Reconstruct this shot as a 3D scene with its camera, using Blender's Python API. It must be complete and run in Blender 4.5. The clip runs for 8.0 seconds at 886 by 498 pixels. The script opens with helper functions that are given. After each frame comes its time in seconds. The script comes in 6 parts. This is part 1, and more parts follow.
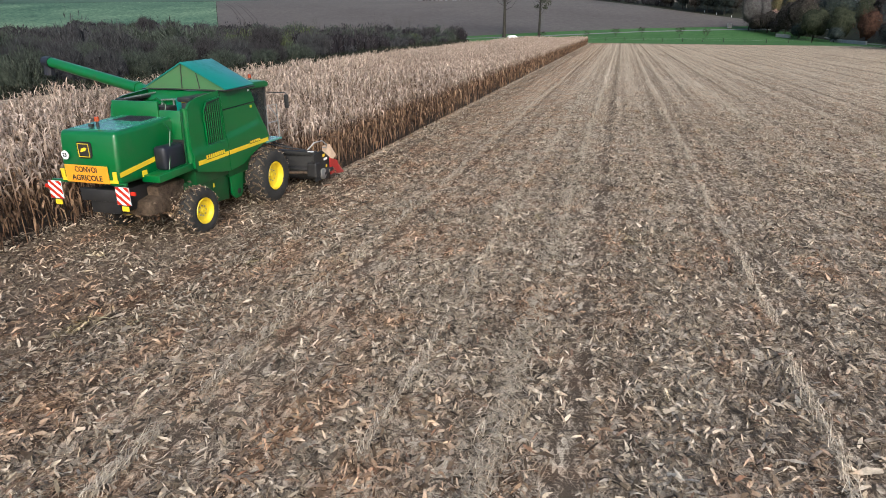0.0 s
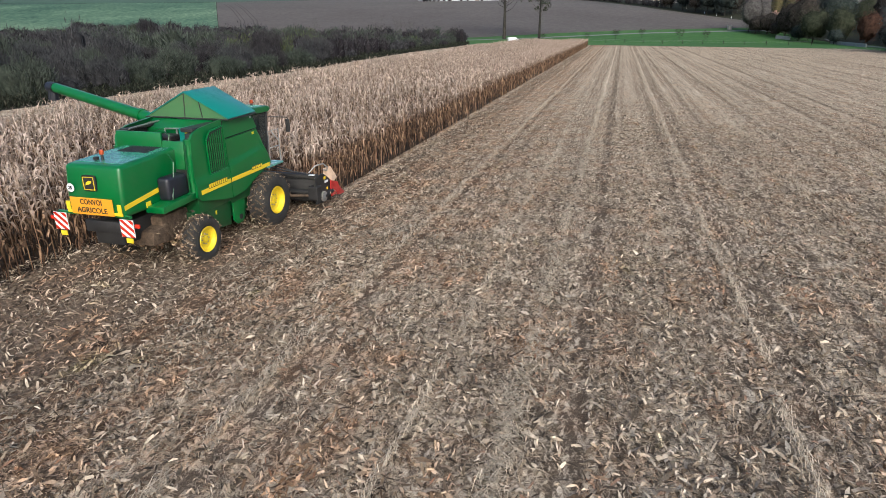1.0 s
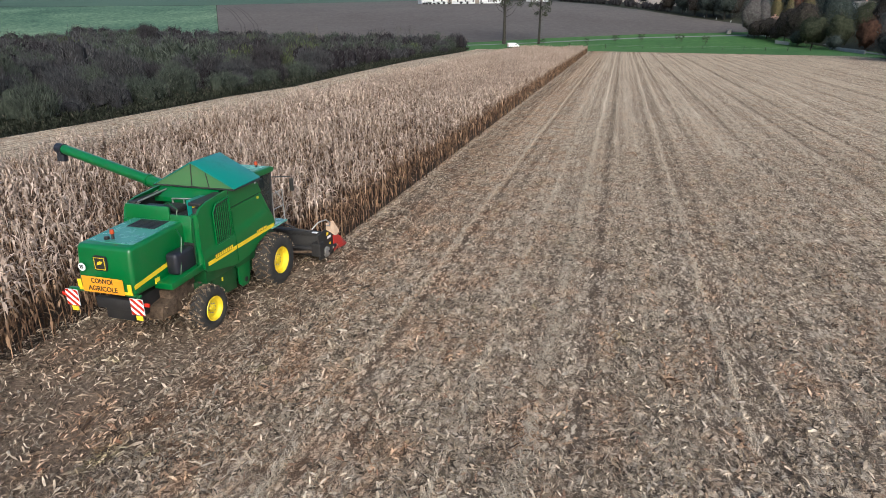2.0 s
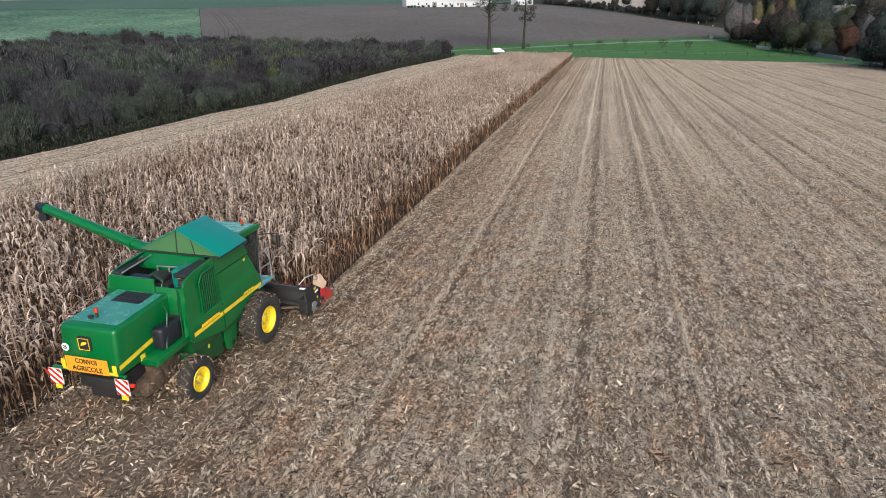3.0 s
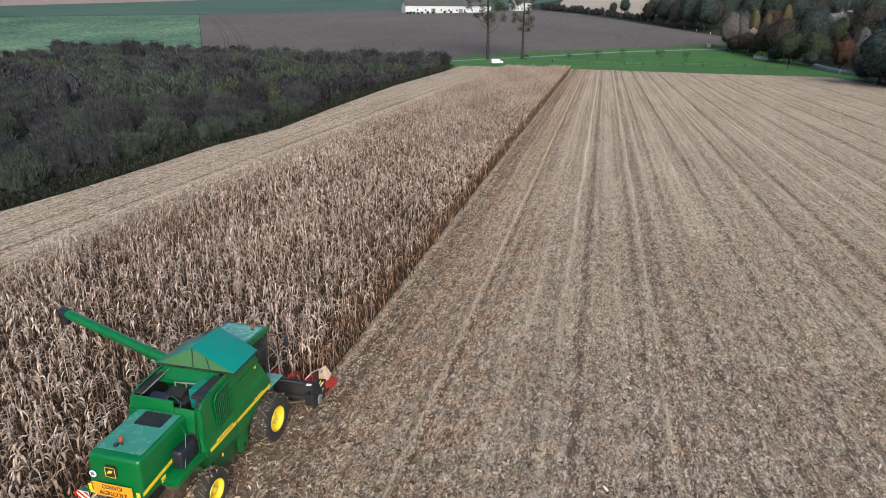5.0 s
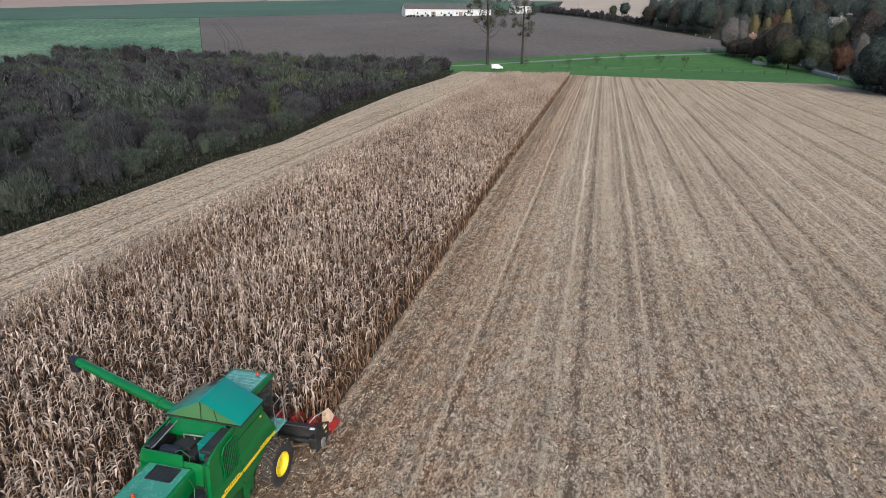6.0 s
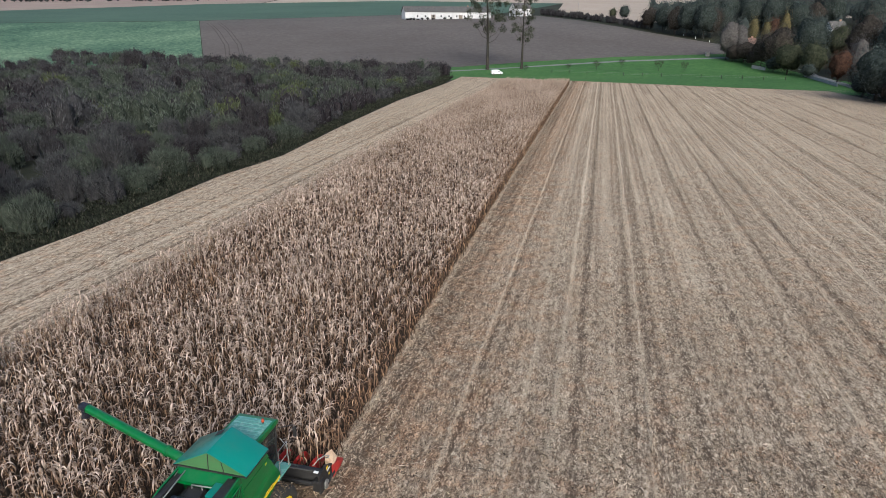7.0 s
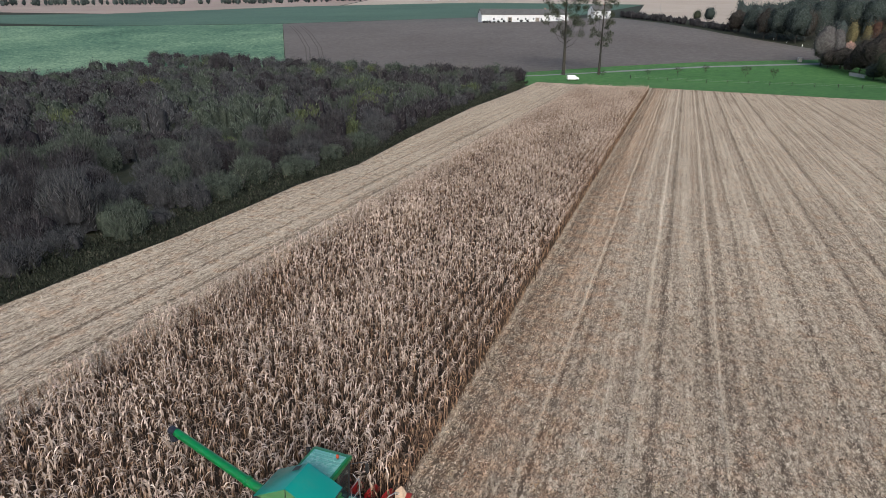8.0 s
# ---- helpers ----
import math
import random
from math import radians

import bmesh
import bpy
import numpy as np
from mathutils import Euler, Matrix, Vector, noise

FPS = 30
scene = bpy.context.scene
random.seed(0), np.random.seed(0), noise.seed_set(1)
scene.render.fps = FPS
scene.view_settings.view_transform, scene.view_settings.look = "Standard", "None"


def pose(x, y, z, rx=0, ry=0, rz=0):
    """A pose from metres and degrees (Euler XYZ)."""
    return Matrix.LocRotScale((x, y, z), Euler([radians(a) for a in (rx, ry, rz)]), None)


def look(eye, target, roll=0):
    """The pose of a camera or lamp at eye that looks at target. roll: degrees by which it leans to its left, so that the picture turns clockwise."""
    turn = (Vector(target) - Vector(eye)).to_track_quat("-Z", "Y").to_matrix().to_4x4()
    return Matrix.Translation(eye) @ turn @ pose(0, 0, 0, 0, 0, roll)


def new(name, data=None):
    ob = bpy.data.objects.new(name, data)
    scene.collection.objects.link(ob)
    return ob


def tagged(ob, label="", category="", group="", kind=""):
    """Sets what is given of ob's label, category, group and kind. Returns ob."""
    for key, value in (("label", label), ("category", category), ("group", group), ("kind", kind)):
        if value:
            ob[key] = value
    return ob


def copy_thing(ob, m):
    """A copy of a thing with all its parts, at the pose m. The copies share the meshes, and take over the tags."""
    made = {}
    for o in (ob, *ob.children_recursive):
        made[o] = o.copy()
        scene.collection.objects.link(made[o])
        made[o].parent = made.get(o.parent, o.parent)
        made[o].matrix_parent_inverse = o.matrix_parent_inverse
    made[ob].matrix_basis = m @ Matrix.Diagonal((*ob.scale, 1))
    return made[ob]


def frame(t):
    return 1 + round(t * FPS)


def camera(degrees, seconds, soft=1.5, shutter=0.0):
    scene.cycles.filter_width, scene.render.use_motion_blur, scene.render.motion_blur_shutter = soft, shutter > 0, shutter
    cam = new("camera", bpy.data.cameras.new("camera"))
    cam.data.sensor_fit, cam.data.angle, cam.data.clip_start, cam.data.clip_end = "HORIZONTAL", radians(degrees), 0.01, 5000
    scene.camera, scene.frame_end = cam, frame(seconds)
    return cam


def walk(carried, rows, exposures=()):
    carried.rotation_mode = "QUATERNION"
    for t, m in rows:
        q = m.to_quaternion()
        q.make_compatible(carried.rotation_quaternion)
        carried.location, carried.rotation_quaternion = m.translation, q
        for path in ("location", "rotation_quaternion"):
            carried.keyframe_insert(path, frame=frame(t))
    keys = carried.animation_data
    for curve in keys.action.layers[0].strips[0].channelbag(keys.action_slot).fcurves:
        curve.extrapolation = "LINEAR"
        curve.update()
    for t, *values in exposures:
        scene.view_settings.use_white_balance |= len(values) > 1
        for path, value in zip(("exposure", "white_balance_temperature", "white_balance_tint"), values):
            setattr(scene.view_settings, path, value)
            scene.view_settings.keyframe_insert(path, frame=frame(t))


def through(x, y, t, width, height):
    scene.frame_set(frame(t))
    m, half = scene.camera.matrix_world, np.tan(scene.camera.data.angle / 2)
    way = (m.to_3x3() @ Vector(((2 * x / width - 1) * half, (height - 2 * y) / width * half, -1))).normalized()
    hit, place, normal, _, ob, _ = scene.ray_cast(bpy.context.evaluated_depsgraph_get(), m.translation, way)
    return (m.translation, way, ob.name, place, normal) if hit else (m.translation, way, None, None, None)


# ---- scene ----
cam = camera(72.0, 8.0, soft=0.8)
# seconds, x, y, z, pitch, yaw: a straight climb over the stubble, with a quick turn to the left at the end
PATH = [
    (0.0, 0.00, 0.00, 5.50, -20.09, 15.49),
    (0.5, 0.01, 0.00, 5.56, -20.11, 15.51),
    (1.0, 0.01, 0.05, 6.33, -20.12, 15.51),
    (1.5, -0.02, 0.07, 7.38, -20.13, 15.51),
    (1.7, -0.04, 0.12, 7.78, -20.13, 15.51),
    (2.8, -0.26, 0.89, 9.86, -20.10, 14.86),
    (3.0, -0.30, 0.95, 10.20, -20.09, 14.16),
    (3.5, -0.30, 0.98, 11.19, -20.09, 14.06),
    (4.0, -0.29, 0.98, 12.19, -20.08, 14.06),
    (4.5, -0.28, 0.98, 13.17, -20.07, 14.07),
    (6.0, -0.29, 1.01, 16.10, -20.04, 14.07),
    (6.5, -0.31, 1.04, 17.10, -20.04, 14.06),
    (7.0, -0.34, 1.11, 18.07, -20.03, 14.06),
    (7.5, -0.48, 1.30, 18.94, -20.00, 13.98),
    (7.8, -0.60, 1.42, 19.42, -20.00, 14.10),
    (7.9, -0.75, 1.50, 19.57, -20.00, 15.70),
    (8.0, -1.00, 1.60, 19.70, -20.00, 20.70),
]
walk(cam, [(t, pose(x, y, z, 90 + pitch, 0, yaw)) for t, x, y, z, pitch, yaw in PATH],
     exposures=[(0.0, 0.92, 5750, 7), (8.0, 0.92, 5750, 7)])

# ---- light: a grey autumn evening, the sun behind thin cloud to the right and rear ----
SUN_ELEV, SUN_AZ = 30.0, 155.0
world = bpy.data.worlds.new("overcast_sky")
scene.world = world
world.use_nodes = True
wn, wl = world.node_tree.nodes, world.node_tree.links
sky = wn.new("ShaderNodeTexSky")
sky.sky_type = "NISHITA"
sky.sun_disc = False
sky.sun_elevation = radians(SUN_ELEV)
sky.sun_rotation = radians(SUN_AZ)
sky.air_density, sky.dust_density, sky.ozone_density = 1.0, 5.0, 1.0
wl.new(sky.outputs[0], wn["Background"].inputs[0])
wn["Background"].inputs[1].default_value = 0.10
sun_data = bpy.data.lights.new("sun", "SUN")
sun_data.energy, sun_data.angle, sun_data.color = 1.25, radians(35), (1.0, 0.95, 0.89)
sun = new("sun", sun_data)
sun.matrix_world = look((0, 0, 0), (-math.sin(radians(SUN_AZ)) * math.cos(radians(SUN_ELEV)),
                                    -math.cos(radians(SUN_AZ)) * math.cos(radians(SUN_ELEV)), -math.sin(radians(SUN_ELEV))))
sun.location = (60, -60, 80)

# ---- materials ----
def nodes_of(name, rough=0.8, metal=0.0, spec=0.5):
    m = bpy.data.materials.new(name)
    m.use_nodes = True
    n, l = m.node_tree.nodes, m.node_tree.links
    b = n["Principled BSDF"]
    b.inputs["Roughness"].default_value, b.inputs["Metallic"].default_value = rough, metal
    b.inputs["Specular IOR Level"].default_value = spec
    return m, n, l, b


def ramp(n, stops):
    r = n.new("ShaderNodeValToRGB")
    e = r.color_ramp.elements
    while len(e) < len(stops):
        e.new(0.5)
    for k, (p, c) in enumerate(stops):
        e[k].position, e[k].color = p, (*c, 1)
    return r


def noise_tex(n, l, coord, scale, detail=4.0, rough=0.6, stretch=(1, 1, 1)):
    mp = n.new("ShaderNodeMapping")
    mp.inputs["Scale"].default_value = stretch
    l.new(coord, mp.inputs["Vector"])
    t = n.new("ShaderNodeTexNoise")
    t.inputs["Scale"].default_value, t.inputs["Detail"].default_value, t.inputs["Roughness"].default_value = scale, detail, rough
    l.new(mp.outputs[0], t.inputs["Vector"])
    return t.outputs["Fac"]


def mixed(n, l, fac, a, b, kind="MIX"):
    x = n.new("ShaderNodeMix")
    x.data_type, x.blend_type = "RGBA", kind
    for sock, v in ((x.inputs["Factor"], fac), (x.inputs["A"], a), (x.inputs["B"], b)):
        if isinstance(v, (int, float)):
            sock.default_value = v
        elif isinstance(v, tuple):
            sock.default_value = (*v, 1)
        else:
            l.new(v, sock)
    return x.outputs["Result"]


def maths(n, l, op, a, b=0.0, c=0.0):
    x = n.new("ShaderNodeMath")
    x.operation = op
    for sock, v in zip(x.inputs, (a, b, c)):
        if isinstance(v, (int, float)):
            sock.default_value = v
        else:
            l.new(v, sock)
    return x.outputs[0]


def bumped(n, l, b, height, strength, distance):
    k = n.new("ShaderNodeBump")
    k.inputs["Strength"].default_value, k.inputs["Distance"].default_value = strength, distance
    l.new(height, k.inputs["Height"])
    l.new(k.outputs[0], b.inputs["Normal"])


def coords(n, kind="Object"):
    return n.new("ShaderNodeTexCoord").outputs[kind]


def plain(name, c1, c2, scale, rough=0.7, metal=0.0, bump=0.0, spec=0.5, fine=9.0, dist=0.01):
    """A surface of two colours that mix at two scales."""
    m, n, l, b = nodes_of(name, rough, metal, spec)
    co = coords(n)
    big, small = noise_tex(n, l, co, scale), noise_tex(n, l, co, scale * fine, 6.0, 0.7)
    f = maths(n, l, "ADD", maths(n, l, "MULTIPLY", big, 0.55), maths(n, l, "MULTIPLY", small, 0.45))
    r = ramp(n, [(0.36, c1), (0.64, c2)])
    l.new(f, r.inputs[0])
    l.new(r.outputs[0], b.inputs["Base Color"])
    rr = n.new("ShaderNodeMapRange")
    rr.inputs["To Min"].default_value, rr.inputs["To Max"].default_value = max(0.02, rough - 0.1), min(1, rough + 0.12)
    l.new(small, rr.inputs["Value"])
    l.new(rr.outputs[0], b.inputs["Roughness"])
    if bump:
        bumped(n, l, b, small, bump, dist)
    return m


def island(name, stops, rough=0.8, grain=30.0, through=0.0, spec=0.25):
    """Leaves and chaff: each loose piece has a shade of its own."""
    m, n, l, b = nodes_of(name, rough, 0, spec)
    g = n.new("ShaderNodeNewGeometry")
    r = ramp(n, stops)
    l.new(g.outputs["Random Per Island"], r.inputs[0])
    co = coords(n)
    f = noise_tex(n, l, co, grain, 3.0)
    big = noise_tex(n, l, co, 0.35, 3.0)
    v = maths(n, l, "ADD", maths(n, l, "MULTIPLY_ADD", f, 0.5, 0.5), maths(n, l, "MULTIPLY_ADD", big, 0.7, -0.1))
    grey = n.new("ShaderNodeCombineColor")
    for k in range(3):
        l.new(v, grey.inputs[k])
    l.new(mixed(n, l, 1.0, r.outputs[0], grey.outputs[0], "MULTIPLY"), b.inputs["Base Color"])
    if through:
        tr = n.new("ShaderNodeBsdfTranslucent")
        l.new(r.outputs[0], tr.inputs[0])
        mx = n.new("ShaderNodeMixShader")
        mx.inputs[0].default_value = through
        l.new(b.outputs[0], mx.inputs[1])
        l.new(tr.outputs[0], mx.inputs[2])
        l.new(mx.outputs[0], n["Material Output"].inputs[0])
    return m


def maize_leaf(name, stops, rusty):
    """Dry maize: bleached leaves and tassels at the top, rust-brown ones on the stalk and on the open side of the
    stand; lower leaves are also darkened for shade, tops lifted for light.
    """
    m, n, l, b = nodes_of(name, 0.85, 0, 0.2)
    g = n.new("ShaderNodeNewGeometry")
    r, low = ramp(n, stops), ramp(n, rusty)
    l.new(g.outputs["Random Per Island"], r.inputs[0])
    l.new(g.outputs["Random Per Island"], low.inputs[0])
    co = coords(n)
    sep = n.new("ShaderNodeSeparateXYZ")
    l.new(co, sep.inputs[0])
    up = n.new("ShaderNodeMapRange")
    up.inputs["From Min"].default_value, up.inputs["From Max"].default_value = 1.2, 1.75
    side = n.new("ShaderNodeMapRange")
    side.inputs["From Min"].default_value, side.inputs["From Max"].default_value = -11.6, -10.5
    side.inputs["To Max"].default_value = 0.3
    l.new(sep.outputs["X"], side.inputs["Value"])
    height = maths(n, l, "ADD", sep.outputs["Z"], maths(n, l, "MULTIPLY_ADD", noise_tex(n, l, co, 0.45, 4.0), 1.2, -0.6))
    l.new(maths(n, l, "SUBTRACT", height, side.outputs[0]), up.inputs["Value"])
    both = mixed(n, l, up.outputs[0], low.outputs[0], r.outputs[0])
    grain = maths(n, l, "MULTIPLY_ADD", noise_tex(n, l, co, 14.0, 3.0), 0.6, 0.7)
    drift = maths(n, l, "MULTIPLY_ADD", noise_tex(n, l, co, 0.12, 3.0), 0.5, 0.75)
    # tassels and leaf tips are bleached most, lifted further to paint in lit tops
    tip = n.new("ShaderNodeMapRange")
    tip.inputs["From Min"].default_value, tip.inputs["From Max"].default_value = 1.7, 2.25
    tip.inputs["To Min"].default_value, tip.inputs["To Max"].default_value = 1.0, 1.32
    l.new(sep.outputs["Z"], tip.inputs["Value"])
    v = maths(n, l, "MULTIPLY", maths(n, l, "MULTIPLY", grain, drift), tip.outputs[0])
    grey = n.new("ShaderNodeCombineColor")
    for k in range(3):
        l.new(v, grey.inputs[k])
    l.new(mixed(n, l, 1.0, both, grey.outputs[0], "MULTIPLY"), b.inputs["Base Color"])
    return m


def chaff(name, stops):
    """Shredded maize on the ground: a shade for each piece, with rusty, olive and grey patches over the field."""
    m, n, l, b = nodes_of(name, 0.9, 0, 0.15)
    g = n.new("ShaderNodeNewGeometry")
    r = ramp(n, stops)
    l.new(g.outputs["Random Per Island"], r.inputs[0])
    co = coords(n)
    tone = r.outputs[0]
    for scale, lo, hi, tint in ((0.75, 0.5, 0.65, (1.06, 0.8, 0.64)), (0.5, 0.56, 0.68, (0.78, 0.8, 0.84)), (0.9, 0.6, 0.68, (0.95, 0.95, 0.7))):
        k = ramp(n, [(lo, (0, 0, 0)), (hi, (0.85, 0.85, 0.85))])
        mp = n.new("ShaderNodeMapping")
        mp.inputs["Location"].default_value = (scale * 31, 7.0, 0)
        l.new(co, mp.inputs["Vector"])
        l.new(noise_tex(n, l, mp.outputs[0], scale, 5.0, 0.65, (1, 0.45, 1)), k.inputs[0])
        tone = mixed(n, l, k.outputs[0], tone, mixed(n, l, 1.0, tone, tint, "MULTIPLY"))
    v = maths(n, l, "MULTIPLY", maths(n, l, "MULTIPLY_ADD", noise_tex(n, l, co, 45.0, 3.0), 0.7, 0.65), maths(n, l, "MULTIPLY_ADD", noise_tex(n, l, co, 4.5, 4.0, 0.65, (1, 0.35, 1)), 2.2, -0.1))
    grey = n.new("ShaderNodeCombineColor")
    for k in range(3):
        l.new(v, grey.inputs[k])
    l.new(mixed(n, l, 1.0, tone, grey.outputs[0], "MULTIPLY"), b.inputs["Base Color"])
    return m


def stubble_ground(name):
    """Chopped maize straw on grey-brown loam, in lanes along y."""
    m, n, l, b = nodes_of(name, 1.0, 0, 0.0)
    co = coords(n)
    sep = n.new("ShaderNodeSeparateXYZ")
    l.new(co, sep.inputs[0])
    wob = noise_tex(n, l, co, 0.5, 3.0, 0.6, (1, 0.25, 1))
    xw = maths(n, l, "ADD", sep.outputs["X"], maths(n, l, "MULTIPLY_ADD", wob, 0.5, -0.25))
    # straw fibres that lie in several directions, and larger scraps
    fibres = None
    for ang, sc, ratio in ((0.3, 34.0, 0.24), (1.4, 29.0, 0.28), (2.5, 38.0, 0.22)):
        mp = n.new("ShaderNodeMapping")
        mp.inputs["Scale"].default_value = (1, ratio, 1)
        turn = n.new("ShaderNodeVectorRotate")
        turn.rotation_type = "Z_AXIS"
        turn.inputs["Angle"].default_value = ang
        l.new(co, turn.inputs["Vector"])
        l.new(turn.outputs[0], mp.inputs["Vector"])
        t = n.new("ShaderNodeTexNoise")
        t.inputs["Scale"].default_value, t.inputs["Detail"].default_value, t.inputs["Roughness"].default_value = sc, 2.0, 0.5
        t.inputs["Distortion"].default_value = 0.6
        l.new(mp.outputs[0], t.inputs["Vector"])
        fibres = t.outputs["Fac"] if fibres is None else maths(n, l, "MAXIMUM", fibres, t.outputs["Fac"])
    v = n.new("ShaderNodeTexVoronoi")
    v.inputs["Scale"].default_value = 15.0
    along = n.new("ShaderNodeMapping")
    along.inputs["Scale"].default_value = (1, 0.4, 1)
    l.new(co, along.inputs["Vector"])
    l.new(along.outputs[0], v.inputs["Vector"])
    hue = n.new("ShaderNodeSeparateColor")
    l.new(v.outputs["Color"], hue.inputs[0])
    clump = noise_tex(n, l, co, 2.6, 6.0, 0.7, (1, 0.35, 1))
    patch = noise_tex(n, l, co, 0.16, 4.0, 0.6, (1, 0.3, 1))
    amount = maths(n, l, "MULTIPLY_ADD", fibres, 2.2, -0.99)
    fleck = n.new("ShaderNodeMapRange")
    fleck.inputs["From Min"].default_value, fleck.inputs["From Max"].default_value = 0.62, 0.95
    l.new(hue.outputs[0], fleck.inputs["Value"])
    rough = noise_tex(n, l, co, 1.1, 3.0, 0.6, (1, 0.03, 1))
    rough = maths(n, l, "MULTIPLY_ADD", rough, 2.6, -0.6)
    amount = maths(n, l, "ADD", amount, maths(n, l, "MULTIPLY_ADD", maths(n, l, "MULTIPLY", fleck.outputs[0], rough), 0.55, -0.05))
    amount = maths(n, l, "ADD", amount, maths(n, l, "MULTIPLY_ADD", clump, 1.0, -0.5))
    tuft = noise_tex(n, l, co, 6.0, 2.5, 0.55, (1, 0.3, 1))
    amount = maths(n, l, "ADD", amount, maths(n, l, "MULTIPLY_ADD", tuft, 0.8, -0.4))
    # lanes: pale straw lines, darker wheel tracks and one ridge's painted shaded side, each at its own place
    def band(x0, half):
        d = maths(n, l, "ABSOLUTE", maths(n, l, "SUBTRACT", xw, x0))
        r = n.new("ShaderNodeMapRange")
        r.inputs["From Min"].default_value, r.inputs["From Max"].default_value = half * 0.5, half * 1.5
        r.inputs["To Min"].default_value, r.inputs["To Max"].default_value = 1.0, 0.0
        l.new(d, r.inputs["Value"])
        return r.outputs[0]
    broken = maths(n, l, "MULTIPLY_ADD", noise_tex(n, l, co, 1.6, 4.0, 0.7, (1, 0.5, 1)), 3.0, -0.3)
    lines = 0.0
    for x0, half, gain in LANES:
        lines = maths(n, l, "ADD", lines, maths(n, l, "MULTIPLY", band(x0, half * (0.6 if gain > 0 else 0.85)), gain))
    amount = maths(n, l, "ADD", amount, maths(n, l, "MULTIPLY", lines, broken))
    rows = maths(n, l, "SINE", maths(n, l, "MULTIPLY", xw, 2 * math.pi / 0.75))
    amount = maths(n, l, "ADD", amount, maths(n, l, "MULTIPLY", rows, 0.04))
    streak = noise_tex(n, l, co, 0.9, 3.0, 0.6, (1, 0.012, 1))
    amount = maths(n, l, "ADD", amount, maths(n, l, "MULTIPLY_ADD", streak, 0.34, -0.14))
    amount = maths(n, l, "ADD", amount, maths(n, l, "MULTIPLY_ADD", patch, 0.3, -0.15))
    amount = maths(n, l, "ADD", amount, maths(n, l, "MULTIPLY", band(-9.0, 1.1), -0.13))
    amount = maths(n, l, "ADD", amount, maths(n, l, "MULTIPLY", band(-7.5, 3.0), -0.05))
    r = ramp(n, [(0.0, (0.1, 0.076, 0.055)), (0.2, (0.22, 0.17, 0.123)), (0.42, (0.42, 0.341, 0.25)), (0.95, (0.68, 0.573, 0.436))])
    l.new(amount, r.inputs[0])
    rust = ramp(n, [(0.5, (0, 0, 0)), (0.7, (0.7, 0.7, 0.7))])
    trampled = maths(n, l, "ADD", maths(n, l, "MULTIPLY", band(-8.8, 1.3), 0.05), maths(n, l, "MULTIPLY", band(-6.5, 2.6), 0.09))
    l.new(maths(n, l, "ADD", noise_tex(n, l, co, 0.7, 5.0, 0.7), trampled), rust.inputs[0])
    l.new(mixed(n, l, rust.outputs[0], r.outputs[0], mixed(n, l, 1.0, r.outputs[0], (1.06, 0.82, 0.67), "MULTIPLY")), b.inputs["Base Color"])
    bumped(n, l, b, amount, 0.6, 0.04)
    return m


def crop_ground(name, c1, c2, c3, row=0.0, ang=0.0, scale=0.4, rough=0.95, span=0.17):
    """Far fields: soil or crop with drill lines and uneven patches."""
    m, n, l, b = nodes_of(name, rough, 0, 0.15)
    co = coords(n)
    f = maths(n, l, "ADD", maths(n, l, "MULTIPLY", noise_tex(n, l, co, scale, 6.0, 0.75), 0.6),
              maths(n, l, "MULTIPLY", noise_tex(n, l, co, 0.015, 5.0, 0.6), 0.4))
    if row:
        sep = n.new("ShaderNodeSeparateXYZ")
        l.new(co, sep.inputs[0])
        p = maths(n, l, "ADD", maths(n, l, "MULTIPLY", sep.outputs["X"], math.cos(ang)), maths(n, l, "MULTIPLY", sep.outputs["Y"], math.sin(ang)))
        s = maths(n, l, "SINE", maths(n, l, "MULTIPLY", p, 2 * math.pi / row))
        f = maths(n, l, "ADD", f, maths(n, l, "MULTIPLY", s, 0.035))
    r = ramp(n, [(0.5 - span, c1), (0.5, c2), (0.5 + span, c3)])
    l.new(f, r.inputs[0])
    l.new(r.outputs[0], b.inputs["Base Color"])
    bumped(n, l, b, f, 0.5, 0.3)
    return m


